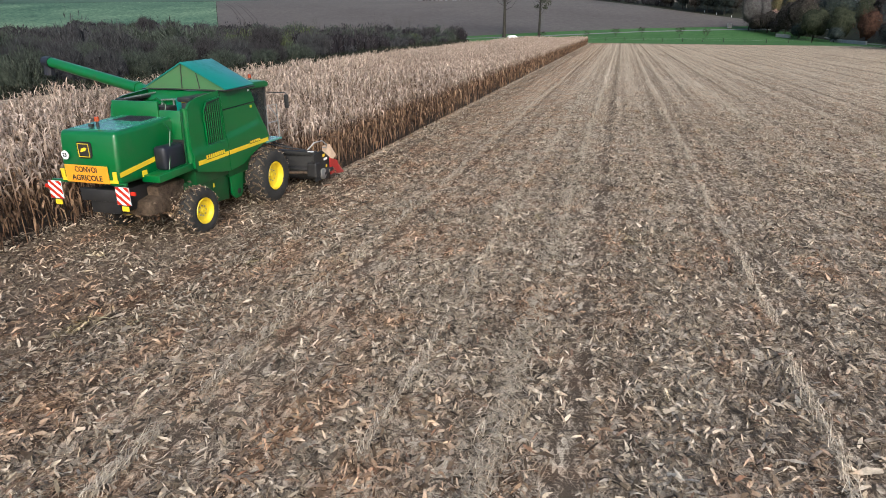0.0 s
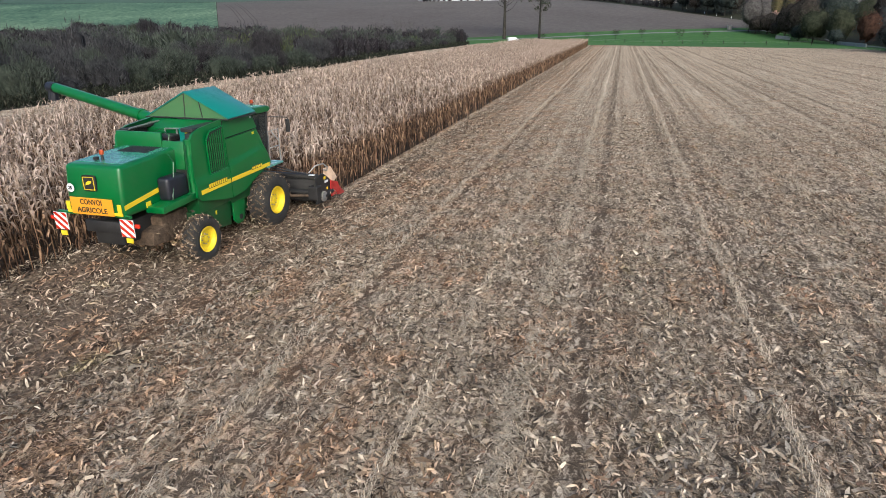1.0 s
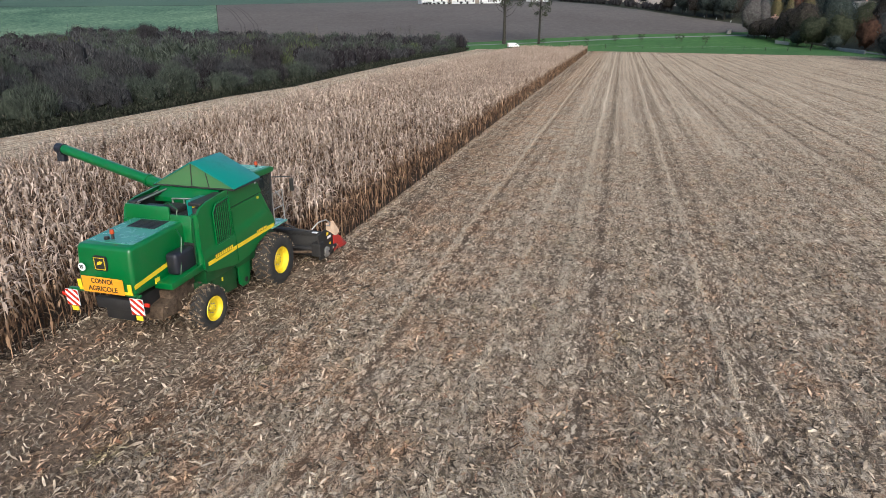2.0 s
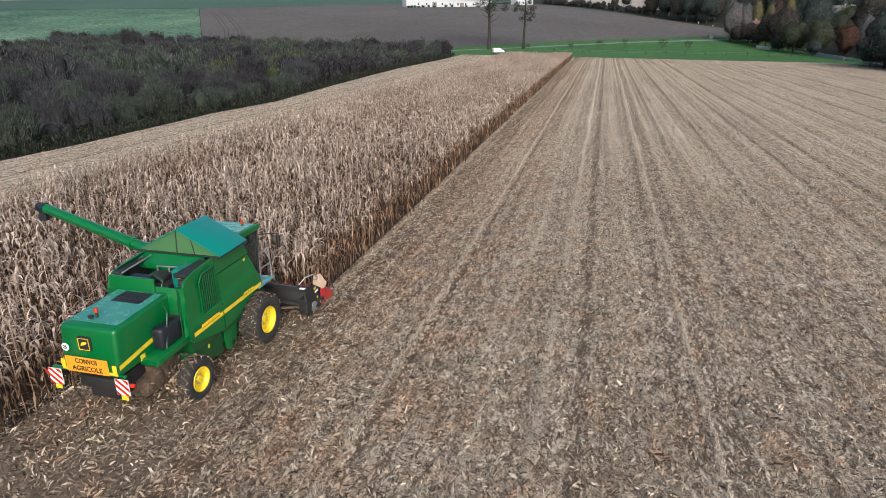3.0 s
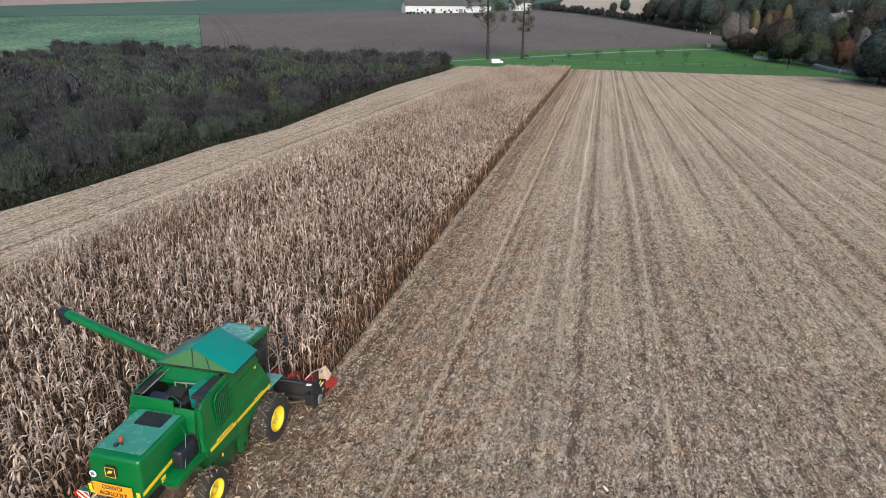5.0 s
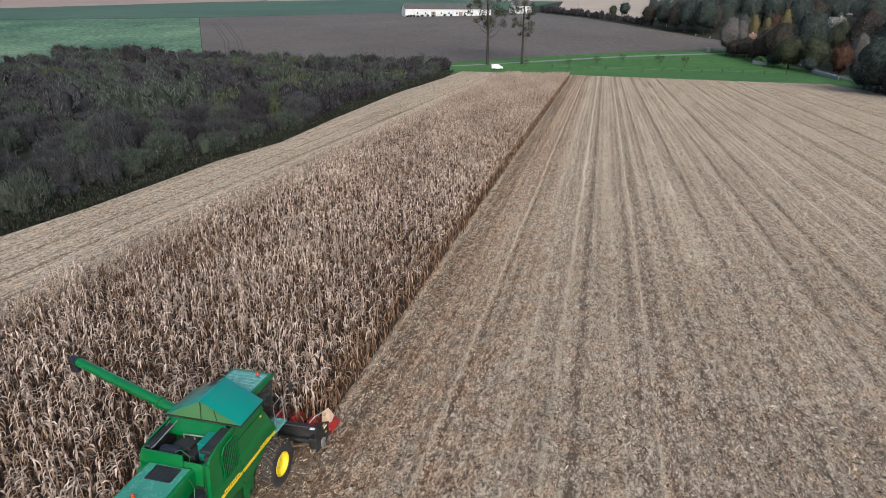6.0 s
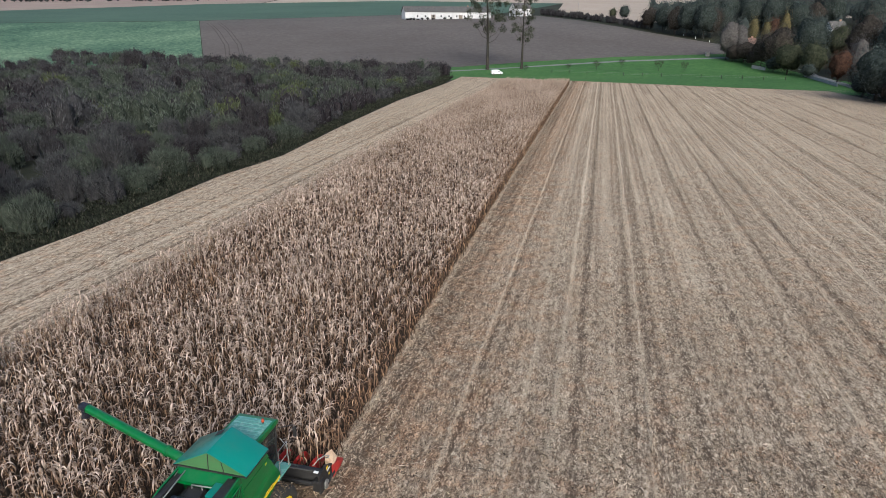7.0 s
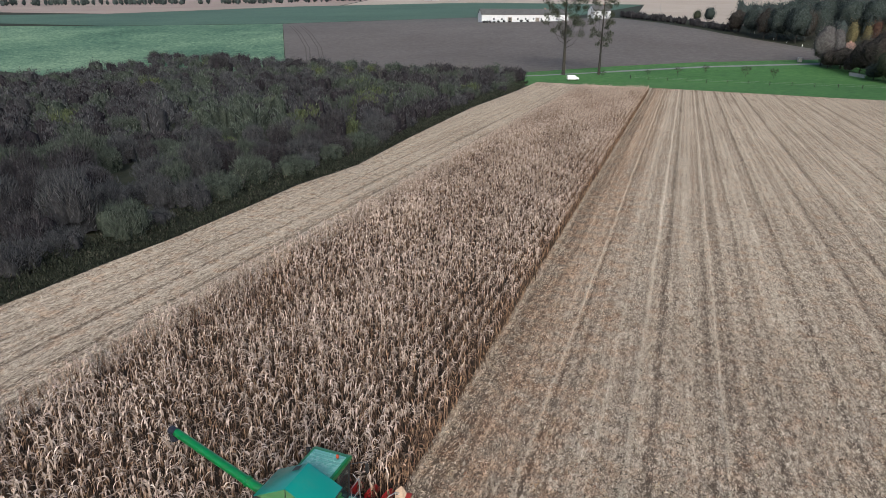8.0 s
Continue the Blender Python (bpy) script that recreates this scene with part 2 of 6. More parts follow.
# pale straw lines (plus), wheel tracks (minus) and a straw ridge's painted shade (minus, at -5.55) across the stubble:
# x, half width, gain
LANES = [(-9.6, 0.5, -0.07), (-8.1, 0.6, 0.04), (-5.9, 0.09, 0.2), (-5.55, 0.14, -0.14), (-4.9, 0.45, -0.06), (-3.4, 0.55, 0.05), (-2.85, 0.06, 0.12), (-2.1, 0.4, -0.05), (-1.25, 0.19, 0.2), (-0.25, 0.4, -0.13),
         (1.3, 0.65, 0.05), (2.65, 0.25, -0.09), (3.3, 0.08, 0.2), (3.9, 0.35, -0.14), (4.75, 0.35, 0.05), (5.7, 0.3, -0.12), (7.0, 0.55, 0.05), (7.9, 0.1, 0.13), (9.35, 0.3, -0.17), (10.8, 0.5, 0.04), (12.1, 0.3, -0.08), (13.2, 0.1, 0.15), (13.9, 0.3, -0.12),
         (16.4, 0.12, 0.16), (17.2, 0.35, -0.13), (20.4, 0.12, 0.14), (21.2, 0.3, -0.11), (25.1, 0.14, 0.15), (26.2, 0.35, -0.12),
         (30.0, 0.14, 0.14), (31.0, 0.4, -0.1), (35.0, 0.4, -0.1), (40.5, 0.4, -0.1), (46.0, 0.4, -0.09), (52.0, 0.4, -0.1), (58.0, 0.4, -0.08),
         (-33.6, 0.5, -0.1), (-35.6, 0.3, -0.12), (-37.6, 0.15, 0.12), (-38.4, 0.3, -0.12), (-41.5, 0.25, -0.08), (-44.6, 0.4, 0.08)]
M_STUBBLE = stubble_ground("maize_stubble")
M_SOIL = crop_ground("ploughed_soil", (0.078, 0.067, 0.06), (0.1, 0.087, 0.078), (0.13, 0.113, 0.101), 0, 0, 0.4, 0.95, 0.13)
M_TRACK = crop_ground("packed_soil", (0.055, 0.047, 0.042), (0.066, 0.057, 0.051), (0.08, 0.069, 0.062))
M_SOIL_PINK = crop_ground("harrowed_soil", (0.2, 0.15, 0.125), (0.26, 0.2, 0.165), (0.31, 0.24, 0.2))
M_TAN = crop_ground("pale_stubble", (0.28, 0.225, 0.175), (0.34, 0.28, 0.222), (0.4, 0.335, 0.268), 0, 0)
M_BEET = crop_ground("green_crop", (0.035, 0.075, 0.048), (0.075, 0.135, 0.083), (0.17, 0.24, 0.145), 0, 0, 0.5, 0.95, 0.09)
M_WHEAT = crop_ground("young_wheat", (0.045, 0.078, 0.056), (0.06, 0.1, 0.072), (0.08, 0.125, 0.09))
M_MEADOW = crop_ground("meadow_grass", (0.032, 0.08, 0.022), (0.052, 0.122, 0.032), (0.09, 0.172, 0.05))
M_ROUGH = crop_ground("rough_grass", (0.012, 0.015, 0.009), (0.024, 0.026, 0.015), (0.045, 0.044, 0.026))
# loam kept near black: shade between the maize plants is put into it
M_LOAM_SHADE = crop_ground("leaf_strewn_loam_shade", (0.022, 0.016, 0.011), (0.045, 0.032, 0.022), (0.09, 0.065, 0.042), 0, 0, 3.0)
M_FRESH = plain("fresh_chaff", (0.06, 0.043, 0.03), (0.26, 0.19, 0.132), 7.0, 0.95, 0, 0.8, 0.1, 6.0, 0.04)
M_ASPHALT = plain("worn_asphalt", (0.1, 0.1, 0.1), (0.2, 0.2, 0.195), 0.4, 0.9, 0, 0.2)
M_LITTER = chaff("maize_chaff", [(0.0, (0.04, 0.03, 0.021)), (0.28, (0.125, 0.095, 0.066)), (0.52, (0.25, 0.196, 0.138)), (0.76, (0.43, 0.347, 0.252)), (0.94, (0.58, 0.49, 0.372)), (0.97, (0.2, 0.125, 0.082)), (1.0, (0.26, 0.16, 0.105))])
# second ramp: rust-brown lower leaves, its dark end painted for shaded gaps
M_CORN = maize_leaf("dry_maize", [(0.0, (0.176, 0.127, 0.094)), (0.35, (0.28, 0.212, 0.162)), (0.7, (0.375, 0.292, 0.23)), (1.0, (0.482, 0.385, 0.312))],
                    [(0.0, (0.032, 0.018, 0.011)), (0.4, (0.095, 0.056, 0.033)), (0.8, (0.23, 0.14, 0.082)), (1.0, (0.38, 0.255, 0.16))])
M_STRAW = island("long_straw", [(0.0, (0.22, 0.175, 0.125)), (0.5, (0.42, 0.345, 0.255)), (0.9, (0.56, 0.475, 0.36)), (1.0, (0.62, 0.54, 0.42))], 0.85, 40.0)
M_TWIG = island("bare_twigs", [(0.0, (0.03, 0.027, 0.025)), (1.0, (0.075, 0.068, 0.062))], 0.9, 3.0)

# ---- shared mesh helpers ----
def mesh_ob(name, verts, faces, mats, parent=None, smooth=False, index=None):
    """One object from numpy arrays: faces is an (n, 4) or (n, 3) array of vertex numbers."""
    me = bpy.data.meshes.new(name)
    verts, faces = np.asarray(verts, np.float32), np.asarray(faces, np.int32)
    k = faces.shape[1]
    me.vertices.add(len(verts))
    me.vertices.foreach_set("co", verts.ravel())
    me.loops.add(faces.size)
    me.loops.foreach_set("vertex_index", faces.ravel())
    me.polygons.add(len(faces))
    me.polygons.foreach_set("loop_start", np.arange(0, faces.size, k, dtype=np.int32))
    for m in mats:
        me.materials.append(m)
    if index is not None:
        me.polygons.foreach_set("material_index", np.asarray(index, np.int32))
    me.update(calc_edges=True)
    me.polygons.foreach_set("use_smooth", np.full(len(faces), smooth) if isinstance(smooth, bool) else smooth)
    ob = new(name, me)
    ob.parent = parent
    return ob


def part(name, bm, material, parent, label="", smooth=None):
    """Links a bmesh as one mesh object under a thing or a part."""
    bmesh.ops.recalc_face_normals(bm, faces=bm.faces)
    me = bpy.data.meshes.new(name)
    bm.to_mesh(me)
    bm.free()
    me.materials.append(material)
    if smooth:
        me.shade_smooth()
        me.set_sharp_from_angle(angle=radians(smooth))
    ob = new(name, me)
    ob.parent = parent
    return tagged(ob, label)


def empty(name, m=None):
    ob = new(name)
    ob.empty_display_size = 0.3
    if m is not None:
        ob.matrix_world = m
    return ob


def placed(verts, faces, m, k):
    """Copies of a template (verts, faces): m is (n, 3, 3), k is (n, 3); all joined in one pair of arrays."""
    n, nv = len(k), len(verts)
    out = np.einsum("nij,vj->nvi", m, verts) + k[:, None, :]
    fs = faces[None] + (np.arange(n) * nv)[:, None, None]
    return out.reshape(-1, 3), fs.reshape(-1, faces.shape[1])


def turned(rng, n, lo, hi, lean=0.1, zlo=None, zhi=None):
    """n random upright turns with a size between lo and hi."""
    a, s = rng.uniform(0, 2 * math.pi, n), rng.uniform(lo, hi, n)
    sz = s if zlo is None else rng.uniform(zlo, zhi, n)
    c, d = np.cos(a), np.sin(a)
    m = np.zeros((n, 3, 3))
    m[:, 0, 0], m[:, 0, 1], m[:, 1, 0], m[:, 1, 1], m[:, 2, 2] = c * s, -d * s, d * s, c * s, sz
    m[:, 0, 2], m[:, 1, 2] = rng.normal(0, lean, n) * sz, rng.normal(0, lean, n) * sz
    return m


def joined(pairs):
    vs, fs, base = [], [], 0
    for v, f in pairs:
        vs.append(v)
        fs.append(f + base)
        base += len(v)
    return np.concatenate(vs), np.concatenate(fs)


# ---- the land: flat field, then a long hillside ----
HILL = [(250, 0), (280, 1.6), (313, 4.8), (360, 10), (420, 17.5), (470, 22.5), (560, 29), (700, 38), (1000, 59), (1500, 98), (2000, 125), (2600, 135)]
AX, AY = -0.242, 0.970


def land(x, y):
    return float(np.interp(AX * x + AY * y, [p[0] for p in HILL], [p[1] for p in HILL]))


def sheet(name, poly, lift, material, label, category):
    """A field on the land: a flat outline cut along the bends of the hillside and laid onto it."""
    bm = bmesh.new()
    bm.faces.new([bm.verts.new((x, y, 0)) for x, y in poly])
    for u, _ in HILL:
        bmesh.ops.bisect_plane(bm, geom=bm.verts[:] + bm.edges[:] + bm.faces[:], dist=1e-4, plane_co=(AX * u, AY * u, 0), plane_no=(AX, AY, 0))
    bmesh.ops.triangulate(bm, faces=bm.faces[:])
    for v in bm.verts:
        v.co.z = land(v.co.x, v.co.y) + lift
    ob = part(name, bm, material, None)
    if ob.data.polygons[0].normal.z < 0:
        ob.data.flip_normals()
    return tagged(ob, label, category, kind="structure")


sheet("ground", [(-3000, -900), (3000, -900), (3000, 3600), (-3000, 3600)], -0.25, M_ROUGH, "rough grassy ground rising to a long hillside", "ground")
sheet("field_stubble", [(-47, -80), (74, -80), (73, 165), (66, 210), (40.8, 215.7), (-10.7, 229.8), (-52.5, 239), (-51.2, 204), (-51.1, 154), (-49.4, 129), (-48.2, 111), (-46.7, 95), (-45.5, 83), (-46.1, 76), (-47.0, 69), (-46.5, 58), (-46.3, 46), (-46.8, 38)], 0.0, M_STUBBLE,
      "harvested maize field covered in pale chopped straw", "field")
sheet("meadow", [(-66, 228), (76, 200), (84, 250), (72, 320), (62, 352), (4, 328), (-32, 304), (-72, 274)], -0.1, M_MEADOW, "bright green mown meadow beside the road", "meadow")
sheet("road", [(-160, 200.5), (-110, 228), (-57, 258.5), (-28, 281.5), (8, 305), (56, 328), (100, 338), (100, 342), (56, 332), (8, 309), (-28, 285.3), (-57, 262.3), (-110, 232), (-160, 204.5)],
      -0.03, M_ASPHALT, "narrow grey country road with worn asphalt", "road")
sheet("lane", [(80.5, 300), (78.5, 270), (76.3, 229), (73.5, 190), (71.5, 150), (75, 150), (77, 190), (79.8, 229), (82, 270), (84, 300)], 0.0, M_ASPHALT, "narrow grey lane behind the garden wall", "lane")
sheet("field_ploughed", [(-165.6, 240), (-110, 250), (-62, 272), (-30, 297), (6, 320), (60, 344), (61, 378), (20, 424), (-54, 527), (-166, 507), (-280.6, 408)], 0.0, M_SOIL,
      "bare ploughed brown field on the hillside", "field")
for off in (7.0, 9.0, 13.5, 15.5):
    bx, by = 0.825 * off, 0.566 * off
    sheet("wheel_track", [(-167 + bx, 246 + by), (-166.4 + bx, 246 + by), (-205 + bx, 306 + by), (-238 + bx, 350 + by), (-272 + bx, 392 + by), (-272.7 + bx, 392 + by), (-238.7 + bx, 350 + by), (-205.7 + bx, 306 + by)],
          0.03, M_TRACK, "dark wheel track across the ploughed field", "track")
sheet("field_green", [(-600, 250), (-258, 195), (-166, 240), (-281, 408), (-405, 362), (-640, 300)], 0.0, M_BEET, "light green crop field with uneven leafy rows", "field")
sheet("field_wheat", [(-900, 330), (-405, 364), (-280, 411), (-166, 509), (-92, 522), (-52, 800), (-273, 834), (-459, 679), (-545, 489)], 0.0, M_WHEAT, "dark green field of young winter wheat", "field")
sheet("field_harrowed", [(-1300, 500), (-545, 492), (-459, 682), (-410, 722), (-500, 1000), (-1300, 1200)], 0.0, M_SOIL_PINK, "pinkish brown harrowed field high on the slope", "field")
sheet("field_pale", [(-408, 724), (-273, 837), (-52, 803), (-44, 602), (24, 470), (190, 560), (160, 1100), (-300, 1250), (-495, 1000)], 0.0, M_TAN, "pale tan stubble field high on the slope", "field")
sheet("swath", [(-15.2, -8), (-10.1, -8), (-9.8, 5), (-10.2, 12), (-9.9, 20.2), (-14.9, 20.2), (-15.0, 8)], 0.012, M_FRESH, "brown swath of fresh chaff behind the harvester", "swath")
sheet("soil_under_maize", [(-31.7, -8), (-14.85, -8), (-14.85, 20.1), (-10.6, 20.1), (-10.6, 209), (-31.7, 209)], 0.006, M_LOAM_SHADE, "loam with fallen leaves under the maize, darkened for the shade there", "soil")

# ---- standing maize ----
def strip(rng, base, azim, length, width, rise, droop, segs, bend=1.0):
    """A leaf as a bent strip: base point, heading, length, widest, first climb and final droop."""
    vs, fs = [], []
    p, tilt = np.array(base, float), rise
    h = np.array((math.cos(azim), math.sin(azim), 0))
    side = np.array((-h[1], h[0], 0)) * 1.0
    twist = rng.uniform(-0.7, 0.7)
    for k in range(segs + 1):
        f = k / segs
        w = width * (0.55 + 1.1 * f if f < 0.4 else 1.0 - 0.85 * (f - 0.4) / 0.6) / 2
        s = side * math.cos(twist * f) + np.array((0, 0, 1)) * math.sin(twist * f)
        vs += [p - s * w, p + s * w]
        if k < segs:
            fs.append((2 * k, 2 * k + 1, 2 * k + 3, 2 * k + 2))
            tilt = rise + (droop - rise) * ((k + 0.5) / segs) ** bend
            p = p + (h * math.cos(tilt) + np.array((0, 0, 1)) * math.sin(tilt)) * (length / segs)
    return np.array(vs), np.array(fs)


def maize_plant(rng, leaves, segs, fine):
    """One dry maize plant of about 2.2 m: a stalk in hanging leaves from the ground up, arching leaves at the top, tassel and, close by, a cob in its husk."""
    bits = []
    h = rng.uniform(1.9, 2.2)
    lean = rng.normal(0, 0.03, 2)
    ring = [(math.cos(a) * 0.014, math.sin(a) * 0.014) for a in (0, 2.1, 4.2)]
    vs = [(x + lean[0] * z, y + lean[1] * z, z) for z in (0, h) for x, y in ring]
    fs = [(k, (k + 1) % 3, 3 + (k + 1) % 3, 3 + k) for k in range(3)]
    bits.append((np.array(vs), np.array(fs)))
    az = rng.uniform(0, 6.28)
    top = leaves // 2 if fine else 2 * leaves // 3
    for k in range(leaves):
        az += math.pi + rng.normal(0, 0.55)
        w = rng.uniform(0.065, 0.105) * (1 if fine else 1.35)
        if k >= leaves - 2:
            z = h * rng.uniform(0.88, 0.98)
            bits.append(strip(rng, (lean[0] * z, lean[1] * z, z), az, rng.uniform(0.3, 0.45), w * 0.8, rng.uniform(1.2, 1.45), rng.uniform(-1.3, 0.6), segs, 1.0))
        elif k >= leaves - top:
            z = h * rng.uniform(0.76, 0.98)
            bits.append(strip(rng, (lean[0] * z, lean[1] * z, z), az, rng.uniform(0.36, 0.56), w, rng.uniform(1.0, 1.4), rng.uniform(-1.9, -1.5), segs, rng.uniform(0.4, 0.7)))
        else:
            z = h * (0.2 + 0.55 * (k + rng.random()) / (leaves - top))
            bits.append(strip(rng, (lean[0] * z, lean[1] * z, z), az, rng.uniform(0.4, 0.62), w * 0.85, rng.uniform(0.7, 1.2), rng.uniform(-1.9, -1.6), segs, rng.uniform(0.25, 0.4)))
    for k in range(3 if fine else 1):
        bits.append(strip(rng, (lean[0] * h, lean[1] * h, h - 0.05), rng.uniform(0, 6.28), rng.uniform(0.16, 0.28), 0.02 if fine else 0.05, rng.uniform(1.1, 1.5), rng.uniform(0.3, 1.2), 1))
    if fine:
        a = rng.uniform(0, 6.28)
        z = h * rng.uniform(0.42, 0.55)
        for d in (0, 1.57):
            bits.append(strip(rng, (0, 0, z), a + d * 0.25, 0.26, 0.075, -0.6, -1.3, 2))
    return joined(bits)


def maize_field():
    rng = np.random.default_rng(7)
    near = [maize_plant(rng, 17, 3, True) for _ in range(14)]
    far = [maize_plant(rng, 11, 2, False) for _ in range(10)]
    spots = {True: [], False: []}
    for r in range(29):
        x = -10.45 - 0.75 * r
        y = 19.9 if r < 6 else -6.0
        end = 209.5 + rng.normal(0, 0.6)
        while y < end:
            close = y < 40
            y += (0.3 if close else 0.335) * rng.uniform(0.5, 1.5)
            if rng.random() < 0.08:
                y += 0.4
            spots[close].append((x + rng.normal(0, 0.025), y, 0))
    pairs = []
    for close, temps in ((True, near), (False, far)):
        s = np.array(spots[close])
        rng.shuffle(s)
        for k, (v, f) in enumerate(temps):
            pts = s[k::len(temps)]
            # stretches of taller and shorter growth
            grow = 1.0 + 0.07 * np.sin(pts[:, 0] * 0.45 + 1) * np.sin(pts[:, 1] * 0.13) + 0.04 * np.sin(pts[:, 1] * 0.9 + pts[:, 0])
            m = turned(rng, len(pts), 0.85, 1.2, 0.03, 0.82, 1.14) * grow[:, None, None]
            m[:, 0, :2] *= 0.78
            pairs.append(placed(v, f, m, pts))
    v, f = joined(pairs)
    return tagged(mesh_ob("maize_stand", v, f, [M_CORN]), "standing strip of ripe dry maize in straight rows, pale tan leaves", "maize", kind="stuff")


maize_field()


# ---- chopped straw on the stubble ----
def straw_litter():
    rng = np.random.default_rng(11)
    temps = []
    for k in range(20):
        if k < 9:
            ln = rng.uniform(0.08, 0.17)
            v, f = strip(rng, (-ln / 2, 0, 0.0), 0.0, ln, rng.uniform(0.007, 0.015), rng.uniform(-0.1, 0.3), 0.0, 1)
        else:
            ln, w = (0.1, 0.026) if k < 16 else (0.14, 0.042)
            v, f = strip(rng, (-ln / 2, 0, 0.0), 0.0, ln, w, rng.uniform(0.1, 0.7), rng.uniform(-0.8, -0.1), 2)
        temps.append((v, f))
    xs, ys = [], []
    for y0, y1, dense in ((4, 11, 520), (11, 18, 400), (18, 27, 240), (27, 45, 120), (45, 66, 42)):
        n = int((y1 - y0) * (12 + 0.45 * y1) * dense)
        y = rng.uniform(y0, y1, n)
        x = -10.4 + (12 + 0.45 * y1) * rng.random(n)
        ok = (x > -1.3 * y - 1.5) & (x < 0.45 * y + 1.5)
        xs.append(x[ok])
        ys.append(y[ok])
    xs.append(rng.uniform(-15.6, -10.4, 30000))
    ys.append(rng.uniform(5, 20.6, 30000))
    x, y = np.concatenate(xs), np.concatenate(ys)
    # thinner in the wheel tracks, thicker on the straw lines
    w = np.full(len(x), 0.68)
    for x0, half, gain in LANES:
        w += gain * (5.5 if gain > 0 else 3.2) * np.exp(-((x - x0) / (half * 1.3)) ** 2)
    w += 0.16 * np.sin(x * 2 * math.pi / 0.75)
    w += 0.22 * np.sin(x * 1.9 + np.sin(y * 0.8) * 2) * np.sin(y * 1.3 + x)
    keep = rng.random(len(x)) < w * np.clip((67 - y) / 16, 0, 1)
    x, y = x[keep], y[keep]
    pairs = []
    for k, (v, f) in enumerate(temps):
        p = np.stack([x[k::20], y[k::20], rng.uniform(0.0, 0.09, len(x[k::20]))], 1)
        n = len(p)
        m = turned(rng, n, 0.6, 1.6, 0.0) * np.where(rng.random(n) < 0.08, 1.7, 1.0)[:, None, None]
        roll = rng.normal(0, 0.9, n)
        m[:, 2, 1], m[:, 2, 0] = np.sin(roll) * 0.9, rng.normal(0, 0.5, n)
        pairs.append(placed(v, f, m, p))
    # further out: thinner and thinner cover
    n = 40000
    d = 34 + 150 * rng.random(n) ** 1.9
    far_x = rng.uniform(-10.3, 10 + 0.45 * d, n)
    v, f = strip(rng, (-0.07, 0, 0), 0.0, 0.14, 0.035, 0.35, 0.1, 1)
    m = turned(rng, n, 0.6, 1.3, 0.0)
    m[:, 2, 1] = rng.normal(0, 0.6, n)
    long_bits = [placed(v, f, m, np.stack([far_x, d - rng.random(n) * 6, rng.uniform(0.0, 0.05, n)], 1))]
    straw = strip(rng, (-0.08, 0, 0), 0.0, 0.16, 0.026, 0.3, 0.0, 1)
    for x0, half, gain in LANES:
        if gain < 0.11 or not -10 < x0 < 26:
            continue
        n = int((20000 if half < 0.15 else 42000) * gain)
        y = 4.5 + 60 * rng.random(n) ** 1.5
        wave = 0.06 * np.sin(y * 0.35 + x0) + 0.03 * np.sin(y * 1.7)
        p = np.stack([x0 + wave + rng.normal(0, half * 0.75, n), y, rng.uniform(0.05, 0.15, n)], 1)
        p = p[np.sin(y * 2.3 + x0 * 5) + np.sin(y * 0.9) > -0.9]
        m = turned(rng, len(p), 0.5, 1.3, 0.0)
        if half < 0.15:
            a = rng.normal(1.57, 0.5, len(p))
            m[:, 0, 0], m[:, 0, 1], m[:, 1, 0], m[:, 1, 1] = np.cos(a), -np.sin(a), np.sin(a), np.cos(a)
        m[:, 2, 0] = rng.normal(0, 0.45, len(p))
        long_bits.append(placed(*straw, m, p))
    v, f = joined(pairs)
    v[:, 2] = np.maximum(v[:, 2], 0.004)
    tagged(mesh_ob("straw_litter", v, f, [M_LITTER]), "scattered pale husks and leaf scraps of chopped maize", "straw", kind="stuff")
    v, f = joined(long_bits)
    v[:, 2] = np.maximum(v[:, 2], 0.004)
    tagged(mesh_ob("straw_cover", v, f, [M_STRAW]), "pale longer straw lying over the harvested field", "straw", kind="stuff")


straw_litter()


